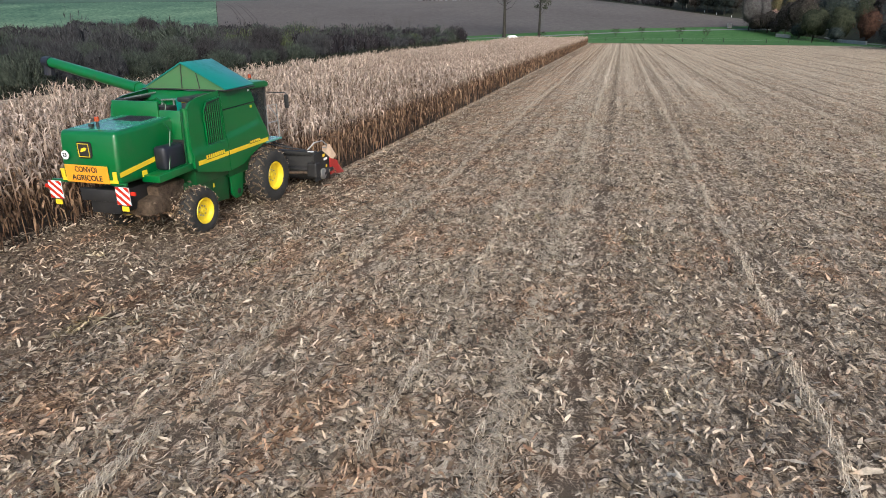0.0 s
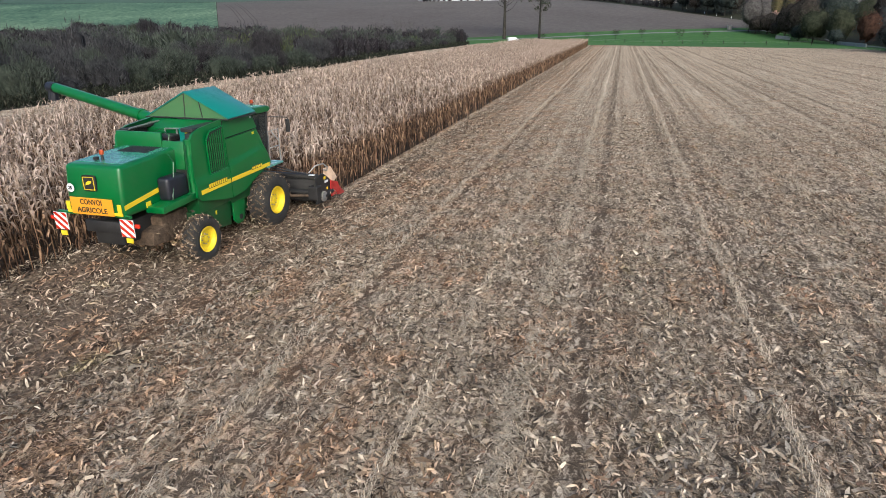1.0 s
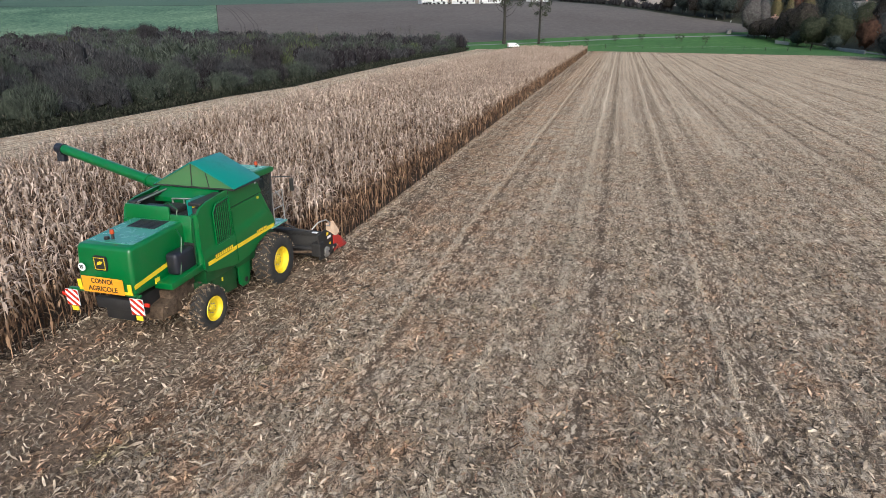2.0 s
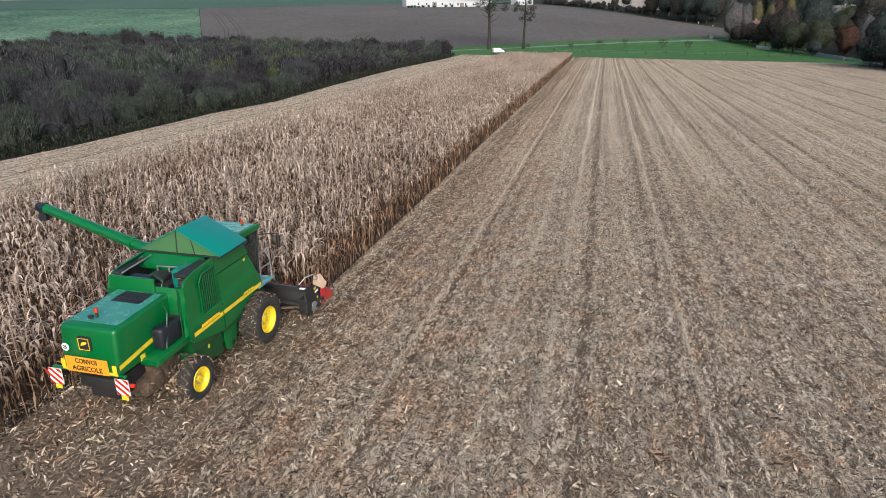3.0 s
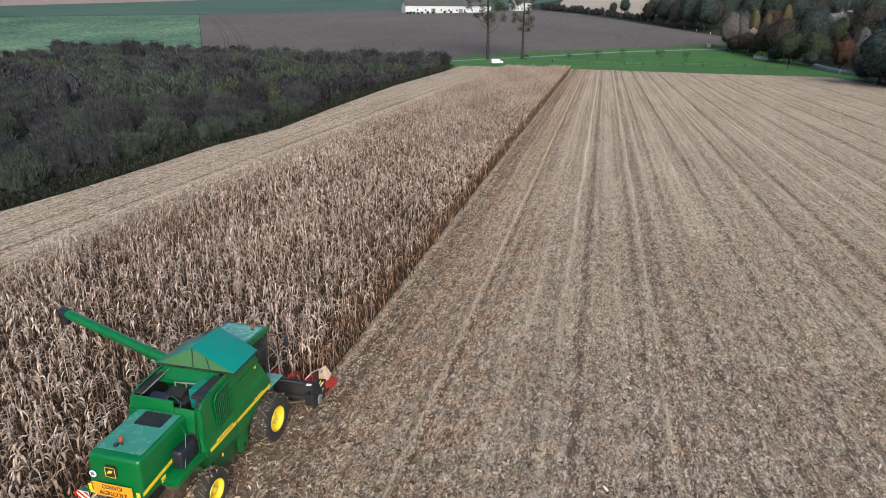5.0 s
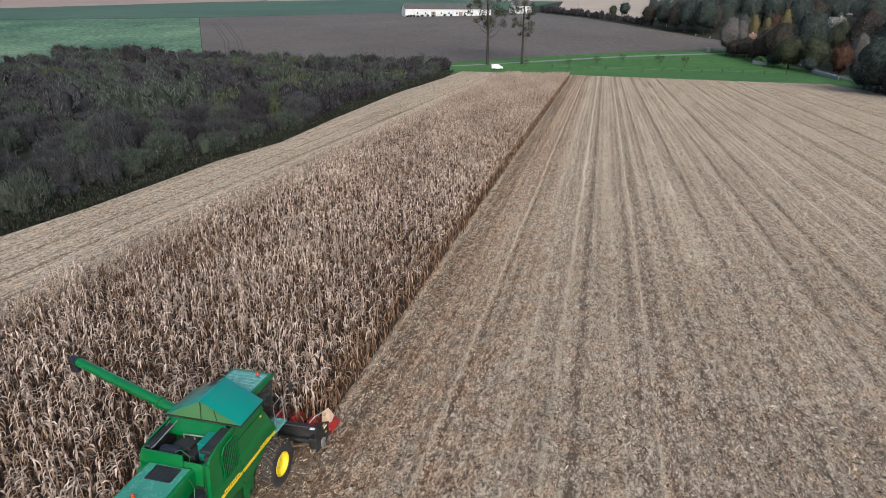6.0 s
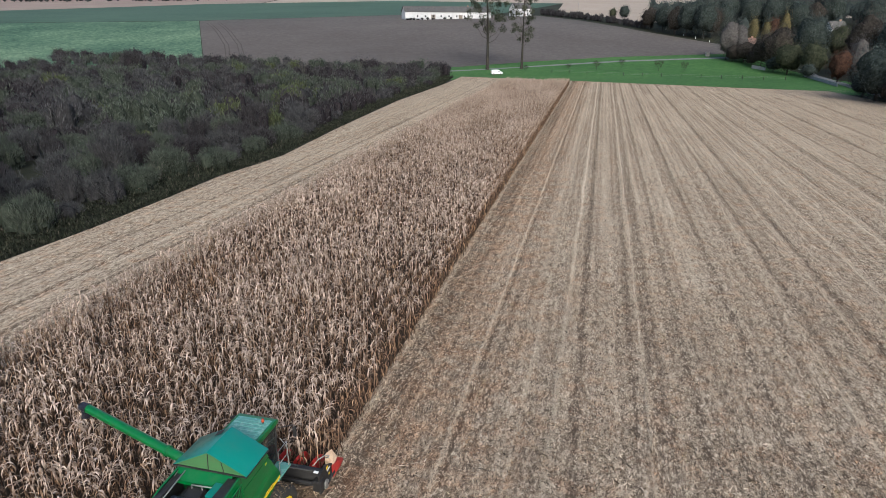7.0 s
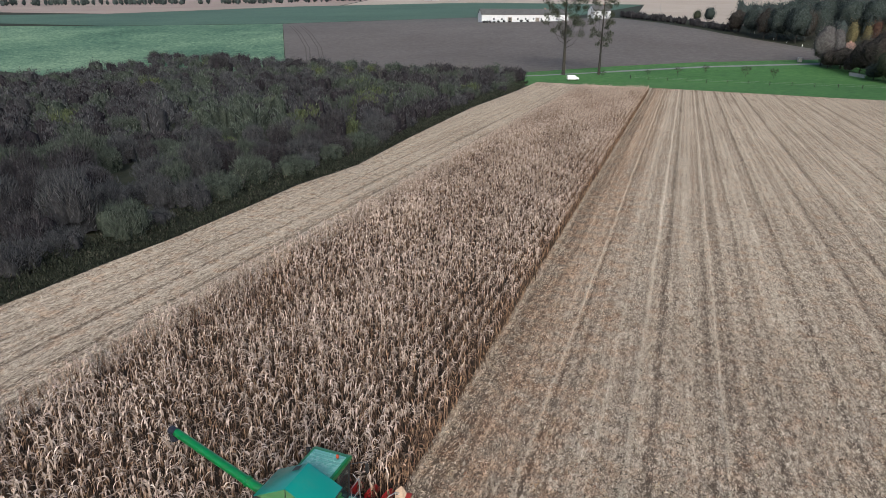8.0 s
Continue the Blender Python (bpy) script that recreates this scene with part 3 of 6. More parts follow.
def stubble_rows():
    """Short cut stalks left standing in rows."""
    rng = np.random.default_rng(12)
    ring = np.array([(0.013 * math.cos(a), 0.013 * math.sin(a)) for a in (0, 1.57, 3.14, 4.71)])
    v = np.array([(x, y, z) for z in (0, 1.0) for x, y in ring])
    f = np.array([(k, (k + 1) % 4, 4 + (k + 1) % 4, 4 + k) for k in range(4)] + [(4, 5, 6, 7)])
    pts = []
    for r in range(48):
        x = -9.7 + 0.75 * r
        y = 4.0
        while y < 48:
            y += 0.18 * rng.uniform(0.6, 1.6)
            if rng.random() < 0.5:
                pts.append((x + rng.normal(0, 0.05), y, 0))
    pts = np.array(pts)
    m = turned(rng, len(pts), 0.8, 1.3, 0.5, 0.04, 0.13)
    v, f = placed(v, f, m, pts)
    tagged(mesh_ob("cut_stalks", v, f, [M_LITTER]), "short cut maize stalks left standing in rows", "stubble", kind="stuff")
    # further rows: one upright blade a stalk
    pts = []
    for x0, x1, y0, y1, gap in ((-9.7, 72, 38, 214, 0.55), (-46.0, -32.4, 22, 214, 0.36), (26.3, 50, 8, 46, 0.25)):
        for x in np.arange(x0, x1, 0.75):
            n = int((y1 - y0) / gap)
            pts.append(np.stack([np.full(n, x) + rng.normal(0, 0.2, n), y0 + (np.arange(n) + rng.random(n)) * gap, np.zeros(n)], 1))
    pts = np.concatenate(pts)
    v = np.array([(-0.025, 0, 0), (0.025, 0, 0), (0.02, 0, 1.0), (-0.02, 0, 1.0)])
    v, f = placed(v, np.array([(0, 1, 2, 3)]), turned(rng, len(pts), 0.7, 1.4, 0.6, 0.04, 0.13), pts)
    tagged(mesh_ob("far_stalks", v, f, [M_STRAW]), "rows of pale cut stalks over the harvested field", "stubble", kind="stuff")


stubble_rows()

# ---- shrubs and trees ----
def foliage(name, stops, through=0.2):
    return island(name, stops, 0.9, 1.5, through, 0.05)


M_SHRUB = [foliage("shrub_grey", [(0, (0.038, 0.038, 0.039)), (0.6, (0.064, 0.064, 0.066)), (1, (0.094, 0.094, 0.096))], 0.15),
           foliage("shrub_brown", [(0, (0.027, 0.025, 0.026)), (0.6, (0.048, 0.045, 0.047)), (1, (0.075, 0.071, 0.073))], 0.15),
           foliage("shrub_green", [(0, (0.039, 0.045, 0.035)), (0.6, (0.065, 0.075, 0.061)), (1, (0.099, 0.113, 0.09))], 0.15),
           foliage("shrub_yellow", [(0, (0.048, 0.058, 0.028)), (0.6, (0.081, 0.095, 0.045)), (1, (0.128, 0.146, 0.070))], 0.15)]


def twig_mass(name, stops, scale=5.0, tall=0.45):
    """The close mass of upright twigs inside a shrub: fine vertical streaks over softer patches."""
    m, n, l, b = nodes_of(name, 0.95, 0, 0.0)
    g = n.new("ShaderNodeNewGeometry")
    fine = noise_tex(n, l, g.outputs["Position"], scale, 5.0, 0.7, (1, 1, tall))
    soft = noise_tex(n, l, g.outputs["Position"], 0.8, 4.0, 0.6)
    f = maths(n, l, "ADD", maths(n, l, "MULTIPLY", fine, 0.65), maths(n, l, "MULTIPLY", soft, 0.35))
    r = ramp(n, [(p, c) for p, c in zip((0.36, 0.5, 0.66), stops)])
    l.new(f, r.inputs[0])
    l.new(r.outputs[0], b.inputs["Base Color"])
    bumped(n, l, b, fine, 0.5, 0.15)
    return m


# darker than the shoots: shade inside the shrubs painted into the cores
M_CORE = [twig_mass("twig_shade_grey", [(0.016, 0.015, 0.016), (0.032, 0.031, 0.032), (0.053, 0.052, 0.053)]),
          twig_mass("twig_shade_brown", [(0.011, 0.010, 0.011), (0.023, 0.020, 0.022), (0.039, 0.035, 0.038)]),
          twig_mass("twig_shade_green", [(0.014, 0.016, 0.013), (0.033, 0.039, 0.030), (0.062, 0.071, 0.053)]),
          twig_mass("twig_shade_yellow", [(0.018, 0.021, 0.011), (0.044, 0.050, 0.026), (0.075, 0.086, 0.042)])]
# the first, dark leaf is lifted and blued: distance haze in its colour
M_LEAF = [foliage("leaf_dark_hazy", [(0, (0.028, 0.036, 0.035)), (0.6, (0.05, 0.062, 0.058)), (1, (0.08, 0.095, 0.088))]),
          foliage("leaf_grey", [(0, (0.055, 0.051, 0.05)), (0.6, (0.1, 0.094, 0.09)), (1, (0.15, 0.142, 0.135))]),
          foliage("leaf_olive", [(0, (0.028, 0.033, 0.02)), (0.6, (0.052, 0.058, 0.036)), (1, (0.085, 0.09, 0.056))]),
          foliage("leaf_rust", [(0, (0.035, 0.021, 0.017)), (0.6, (0.072, 0.04, 0.029)), (1, (0.12, 0.065, 0.042))]),
          foliage("leaf_gold", [(0, (0.07, 0.062, 0.032)), (0.6, (0.125, 0.11, 0.055)), (1, (0.19, 0.165, 0.085))]),
          foliage("leaf_brown", [(0, (0.034, 0.03, 0.027)), (0.6, (0.06, 0.053, 0.047)), (1, (0.09, 0.08, 0.07))])]
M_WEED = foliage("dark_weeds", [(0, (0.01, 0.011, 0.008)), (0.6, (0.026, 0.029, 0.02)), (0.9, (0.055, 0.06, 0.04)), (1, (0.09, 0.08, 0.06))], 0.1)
M_PALELEAF = foliage("pale_leaf", [(0, (0.055, 0.06, 0.042)), (0.6, (0.1, 0.104, 0.078)), (1, (0.15, 0.152, 0.118))])
# darker copies of the leaf tones: crown shade put into the inside's colour
M_INNER_SHADE = {a: twig_mass("inner_" + a, [b, c, d], 1.5, 0.7) for a, b, c, d in (
    ("leaf_dark_hazy", (0.012, 0.015, 0.014), (0.03, 0.037, 0.033), (0.056, 0.066, 0.059)), ("leaf_grey", (0.035, 0.032, 0.031), (0.072, 0.067, 0.064), (0.12, 0.113, 0.107)),
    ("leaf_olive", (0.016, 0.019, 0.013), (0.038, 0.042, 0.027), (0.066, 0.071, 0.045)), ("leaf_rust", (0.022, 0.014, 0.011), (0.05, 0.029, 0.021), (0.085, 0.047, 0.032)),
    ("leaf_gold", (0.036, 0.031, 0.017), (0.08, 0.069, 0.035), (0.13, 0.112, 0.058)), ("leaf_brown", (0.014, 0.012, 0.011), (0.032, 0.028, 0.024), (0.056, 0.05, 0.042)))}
M_BARK = plain("bark", (0.02, 0.018, 0.015), (0.055, 0.049, 0.041), 1.5, 0.95, 0, 0.5, 0.2, 6.0, 0.05)


def leaf_quads(rng, centres, size, up=0.0, out=None, slim=1.0):
    """Small quads at the given centres, turned at random or, with out, roughly facing outwards."""
    n = len(centres)
    a = rng.normal(size=(n, 3))
    a[:, 2] = np.abs(a[:, 2]) * (1 + up)
    a /= np.linalg.norm(a, axis=1)[:, None]
    face = rng.normal(size=(n, 3)) if out is None else out + 0.22 * rng.normal(size=(n, 3))
    b = np.cross(face, a)
    if out is not None:
        a = np.cross(b, face)
        a /= np.linalg.norm(a, axis=1)[:, None]
    b /= np.linalg.norm(b, axis=1)[:, None]
    s = (size * rng.uniform(0.6, 1.4, n))[:, None]
    c = centres
    v = np.stack([c - a * s - b * s * 0.2 * slim, c - b * s * 0.55 * slim + a * s * 0.1, c + a * s, c + b * s * 0.5 * slim], 1).reshape(-1, 3)
    return v, np.arange(4 * n).reshape(-1, 4)


def lump(centre, radius, squash, seed, seg=7, rings=3, skirt=False):
    """A small uneven dome of dense twigs, the body of a clump."""
    rng = np.random.default_rng(seed)
    vs, fs = [], []
    for j in range(rings + 1):
        p = math.pi * (0.02 + 0.96 * j / rings)
        for k in range(seg):
            a = 2 * math.pi * k / seg
            r = radius * rng.uniform(0.9, 1.07)
            w = r * (0.94 if skirt and p > 1.57 else math.sin(p))
            vs.append((centre[0] + w * math.cos(a), centre[1] + w * math.sin(a), max(0.0, centre[2] + r * squash * math.cos(p) * (1.6 if skirt and p > 1.57 else 1.0))))
    for j in range(rings):
        for k in range(seg):
            fs.append((j * seg + k, (j + 1) * seg + k, (j + 1) * seg + (k + 1) % seg, j * seg + (k + 1) % seg))
    return np.array(vs), np.array(fs)


def shoots(rng, centres, axis, length, width):
    """Slender tapering shoots from the given points along their axes."""
    n = len(centres)
    a = axis / np.linalg.norm(axis, axis=1)[:, None]
    side = np.cross(a, rng.normal(size=(n, 3)))
    side /= np.linalg.norm(side, axis=1)[:, None]
    ln = (length * rng.uniform(0.5, 1.5, n))[:, None]
    w = (width * rng.uniform(0.6, 1.4, n))[:, None]
    mid = centres + a * ln * 0.55 + side * ln * rng.normal(0, 0.06, n)[:, None]
    centres = centres - a * ln * 0.45
    mid = mid - a * ln * 0.45
    v = np.stack([centres - side * w * 0.3, mid - side * w * 0.5, centres + a * ln, mid + side * w * 0.5], 1).reshape(-1, 3)
    return v, np.arange(4 * n).reshape(-1, 4)


def shrub_template(seed, leaves, length, width, upright=0.7, skirt=True):
    """A rounded shrub of about 1 m radius and height: domes of fine shoots that point up and outwards, with an uneven outline."""
    rng = np.random.default_rng(seed)
    heads = [(0, 0, 0.38, 0.58)]
    for k in range(6):
        a, r = 1.05 * k + rng.normal(0, 0.3), rng.uniform(0.3, 0.5)
        heads.append((r * math.cos(a), r * math.sin(a), rng.uniform(0.3, 0.58), rng.uniform(0.26, 0.38)))
    cs, ax, count = [], [], 6 if leaves > 500 else 4 if leaves > 250 else 2
    for k in range(leaves):
        x, y, z, r = heads[0] if k % 3 == 0 else heads[1 + k % count]
        d = rng.normal(size=3)
        d /= np.linalg.norm(d)
        d[2] = abs(d[2]) if rng.random() < 0.55 else d[2] * 0.8
        q = r * rng.uniform(0.62, 1.2)
        cs.append((x + d[0] * q, y + d[1] * q, max(0.03, z + d[2] * q * 0.9)))
        ax.append((d[0] * 0.55 + rng.normal(0, 0.32), d[1] * 0.55 + rng.normal(0, 0.32), upright + 0.3 * d[2] + rng.normal(0, 0.15)))
    lv, lf = shoots(rng, np.array(cs) * (1, 1, 1), np.array(ax), length, width)
    seg, rings = (8, 5) if leaves > 500 else (5, 3)
    heads = heads if leaves > 500 else heads[:4 if leaves > 250 else 3]
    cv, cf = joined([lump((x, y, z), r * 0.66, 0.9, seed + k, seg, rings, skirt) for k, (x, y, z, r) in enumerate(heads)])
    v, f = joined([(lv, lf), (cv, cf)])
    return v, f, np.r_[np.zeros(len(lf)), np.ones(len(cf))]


def limb(bm, path, r0, r1, sides=7):
    """A tapered round limb along a list of points."""
    rings = []
    for k, p in enumerate(path):
        p = Vector(p)
        q = Vector(path[min(k + 1, len(path) - 1)]) - Vector(path[max(k - 1, 0)])
        t = q.normalized().to_track_quat("Z", "Y").to_matrix()
        r = r0 + (r1 - r0) * k / (len(path) - 1)
        rings.append([bm.verts.new(p + t @ Vector((r * math.cos(a), r * math.sin(a), 0))) for a in [6.2832 * j / sides for j in range(sides)]])
    for a, b in zip(rings, rings[1:]):
        for j in range(sides):
            bm.faces.new((a[j], a[(j + 1) % sides], b[(j + 1) % sides], b[j]))
    bm.faces.new(rings[-1])


def edge_x(y):
    return float(np.interp(y, [0, 38, 46, 58, 69, 76, 83, 95, 111, 129, 154, 204, 240, 300], [-47.5, -47.3, -46.9, -47.1, -47.6, -46.7, -46.1, -47.3, -48.8, -50, -51.7, -51.8, -56, -66]))


def scrub():
    rng = np.random.default_rng(21)
    near = [shrub_template(100 + k, 3300, 0.15, 0.013, 0.5 + 0.12 * (k % 4)) for k in range(8)]
    far = [shrub_template(200 + k, 251, 0.16, 0.036) for k in range(6)]
    meshes = {}
    for k, (v, f, ix) in enumerate(near):
        for c in range(4):
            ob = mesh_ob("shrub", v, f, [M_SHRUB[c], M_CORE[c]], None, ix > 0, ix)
            meshes[k, c] = ob.data
            bpy.data.objects.remove(ob)
    words = ["grey-brown leafless shrub in dense scrub beside the field", "brown autumn shrub in dense scrub beside the field",
             "grey-green willow shrub in dense scrub beside the field", "yellow-green shrub in dense scrub beside the field"]
    count, pool = 0, {0: [], 1: [], 2: [], 3: []}
    y = 18.0
    while y < 262:
        back = 5.4 if y < 120 else 6.0
        x = edge_x(y) - rng.uniform(4.0, 6.0)
        limit = -190 - 0.25 * y
        while x > limit:
            d = math.hypot(x, y)
            if x < -1.6 * y - 12:
                break
            px, py = x + rng.normal(0, 0.8), y + rng.normal(0, 0.8)
            r = (2.3 + 2.6 * rng.random() ** 1.5) * (1.0 if d < 120 else 1.2)
            h = (0.7 + 1.08 * r * (rng.uniform(0.62, 1.42) if d < 150 else rng.uniform(0.7, 1.12))) * (0.8 if x > edge_x(y) - 9 else 1.0)
            big = noise.noise((px * 0.03, py * 0.03, 2.0))
            c = int(rng.choice(4, p=[0.36, 0.5, 0.13, 0.01] if big < 0 else [0.27, 0.2, 0.47, 0.06]))
            if d < 118 and count < 240 and -1.05 < math.atan2(px, py) and py > 20:
                ob = new("shrub", meshes[int(rng.integers(8)), c])
                ob.matrix_world = Matrix.LocRotScale((px, py, land(px, py) - 0.25), Euler((0, 0, rng.uniform(0, 6.28))), (r, r, h))
                tagged(ob, words[c], "shrub", "shrubs of the scrub")
                count += 1
            else:
                pool[c].append((px, py, land(px, py) - 0.25, r, h))
            x -= r * rng.uniform(1.5, 2.2)
        y += back * rng.uniform(0.85, 1.15)
    # shrubs that stand out at the front and above the rest
    for px, py, r, h, c, k, label in ((-60.5, 61.5, 3.1, 4.3, 2, 3, "light green upright broom-like shrub beside the field"), (-54.8, 46, 2.8, 3.2, 2, 7, "light green upright broom-like shrub beside the field"),
                                      (-59.5, 79.5, 1.9, 2.6, 3, 2, "fresh yellow-green bush at the front of the scrub"), (-93, 129, 3.6, 4.6, 3, 1, "yellow-green shrub in dense scrub beside the field"),
                                      (-101, 91, 4.4, 4.6, 2, 4, "grey-green willow shrub in dense scrub beside the field"), (-76, 136, 4.0, 4.6, 2, 6, "grey-green willow shrub in dense scrub beside the field"),
                                      (-72, 171, 4.2, 4.6, 2, 5, "grey-green willow shrub in dense scrub beside the field"), (-118, 122, 4.6, 5.0, 2, 0, "grey-green willow shrub in dense scrub beside the field"),
                                      (-190, 226, 6.0, 9.5, 1, 3, "tall dark bush above the scrub"), (-60, 236, 5.0, 6.5, 1, 2, "dark bush at the end of the scrub"), (-68, 226, 4.5, 5.6, 1, 6, "dark bush at the end of the scrub")):
        ob = new("shrub", meshes[k, c])
        ob.matrix_world = Matrix.LocRotScale((px, py, land(px, py) - 0.25), Euler((0, 0, px)), (r, r, h))
        tagged(ob, label, "shrub", "shrubs of the scrub")
    # thin saplings with pale leaves
    for k, (px, py, h, r) in enumerate(((-60.0, 88.5, 6.0, 2.3), (-53.2, 65.5, 3.4, 1.5), (-84, 214, 10.5, 3.4), (-78, 222, 11.0, 3.2), (-103, 207, 9.5, 2.6), (-74, 222, 9.0, 2.4))):
        top = empty("sapling", pose(px, py, land(px, py) - 0.2))
        tagged(top, "thin bare sapling with a few pale leaves in the scrub", "sapling", "saplings in the scrub")
        bm = bmesh.new()
        tips = []
        for j in range(9):
            a, out = j * 2.4 + k, r * rng.uniform(0.25, 1.0)
            tip = np.array((out * math.cos(a), out * math.sin(a), h * rng.uniform(0.65, 1.0)))
            limb(bm, [(0, 0, 0), tip * (0.35, 0.35, 0.5), tip], 0.05, 0.012, 4)
            tips += [tip * (f * f, f * f, f) + rng.normal(0, 0.3, 3) for f in rng.uniform(0.45, 1.0, 22)]
        part("stem", bm, M_TWIG, top)
        v, f = leaf_quads(rng, np.array(tips), 0.1, 0.5, None, 0.9)
        tagged(mesh_ob("leaf_cluster", v, f, [M_PALELEAF], top), "few pale leaves", kind="stuff")
    pairs, index = [], []
    for c, rows in pool.items():
        s = np.array(rows)
        for k, (v, f, ix) in enumerate(far):
            p = s[k::6]
            m = turned(rng, len(p), 1, 1, 0.08)
            m[:, :, :2] *= p[:, 3, None, None]
            m[:, :, 2] *= p[:, 4, None]
            pairs.append(placed(v, f, m, p[:, :3]))
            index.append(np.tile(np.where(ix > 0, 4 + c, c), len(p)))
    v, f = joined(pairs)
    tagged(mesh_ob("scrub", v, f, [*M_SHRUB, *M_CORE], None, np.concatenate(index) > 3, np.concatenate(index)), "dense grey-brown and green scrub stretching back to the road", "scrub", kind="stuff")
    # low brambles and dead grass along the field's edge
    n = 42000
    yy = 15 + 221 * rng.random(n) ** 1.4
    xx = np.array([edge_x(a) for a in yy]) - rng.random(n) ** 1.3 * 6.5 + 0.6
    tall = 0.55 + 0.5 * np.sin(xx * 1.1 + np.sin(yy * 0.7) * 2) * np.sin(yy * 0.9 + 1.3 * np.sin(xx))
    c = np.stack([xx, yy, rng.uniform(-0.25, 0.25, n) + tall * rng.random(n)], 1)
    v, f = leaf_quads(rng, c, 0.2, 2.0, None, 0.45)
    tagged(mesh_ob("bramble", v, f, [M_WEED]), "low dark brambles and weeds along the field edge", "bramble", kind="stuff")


scrub()


def tree(name, seed, h, spread, trunk_r, material, clumps, leaves, leaf, low=0.3, sparse=0.0):
    """A tree with a tapered trunk, limbs and a crown of many small leaves in clumps; base at the origin."""
    rng = np.random.default_rng(seed)
    top = empty(name)
    bm = bmesh.new()
    bend = rng.normal(0, 0.02 * h, 2)
    line = [(bend[0] * f * f, bend[1] * f * f, h * f * 0.93) for f in (0, 0.08, 0.25, 0.5, 0.75, 1)]
    limb(bm, line, trunk_r, trunk_r * 0.15, 8)
    tips = []
    for k in range(clumps):
        f = low + (0.98 - low) * (k + rng.random()) / clumps
        z = h * f * 0.93
        a = k * 2.4 + rng.normal(0, 0.4)
        width = spread * (math.sin(math.pi * min(1, (f - low + 0.12) / (1.12 - low))) ** (0.6 if sparse else 0.38)) * rng.uniform(0.3 if not sparse else 0.5, 1.0)
        p0 = np.array((bend[0] * f * f, bend[1] * f * f, z * (0.93 if f > 0.4 else 1)))
        p1 = p0 + np.array((math.cos(a) * width * 0.5, math.sin(a) * width * 0.5, width * 0.25))
        p2 = p0 + np.array((math.cos(a) * width, math.sin(a) * width, width * (rng.uniform(0.8, 1.3) if sparse else rng.uniform(0.3, 0.7))))
        limb(bm, [p0, p1, p2], trunk_r * (0.16 if sparse else 0.3) * (1.15 - f), 0.02, 4)
        tips.append((p2, width))
    part("trunk", bm, M_BARK, top, "", 60)
    if sparse:
        cs, out = [], []
        for p, width in tips:
            r, n = sparse * rng.uniform(0.7, 1.25), leaves // clumps
            d = rng.normal(size=(n, 3))
            d /= np.linalg.norm(d, axis=1)[:, None]
            cs.append(p + d * (r * rng.random(n) ** 0.5)[:, None] * np.array((1.1, 1.1, 1.0)))
            out.append(d * 0.4 + rng.normal(size=(n, 3)) * 0.5)
        v, f = leaf_quads(rng, np.concatenate(cs), leaf, 0.3, np.concatenate(out), 0.6)
        soft = np.zeros(len(f), bool)
    else:
        # an uneven crown: a dense inside and loose leaves all over it, thicker on the swellings
        size = np.array((spread, spread, h * 0.5 * (1 - low)))
        mid = np.array((0, 0, h * (0.5 + 0.5 * low)))
        def swell(d):
            return np.array([0.86 + 0.3 * noise.noise(Vector(q) * 1.7 + Vector((seed * 9.1, 0, 0))) + 0.2 * noise.noise(Vector(q) * 4.2 + Vector((0, seed * 5.3, 0))) + 0.1 * noise.noise(Vector(q) * 9.0) for q in d])
        d = rng.normal(size=(leaves, 3))
        d /= np.linalg.norm(d, axis=1)[:, None]
        cs = mid + d * size * (swell(d) * rng.uniform(0.74, 1.16, leaves))[:, None]
        cs[:, 2] = np.maximum(cs[:, 2], 0.1)
        v, f = leaf_quads(rng, cs, leaf, 0.3, d * 0.35 + rng.normal(size=(leaves, 3)) * 0.5, 0.6)
        bm = bmesh.new()
        bmesh.ops.create_icosphere(bm, subdivisions=3, radius=1.0)
        bm.verts.ensure_lookup_table()
        d = np.array([q.co[:] for q in bm.verts])
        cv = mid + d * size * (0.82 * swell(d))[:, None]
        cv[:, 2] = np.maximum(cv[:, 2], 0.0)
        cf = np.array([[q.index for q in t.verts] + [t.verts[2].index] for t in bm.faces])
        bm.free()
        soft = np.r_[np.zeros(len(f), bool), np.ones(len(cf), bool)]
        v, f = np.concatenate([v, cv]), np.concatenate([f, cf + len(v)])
    mesh_ob("crown", v, f, [material, M_INNER_SHADE[material.name]], top, soft, soft.astype(int))
    return top


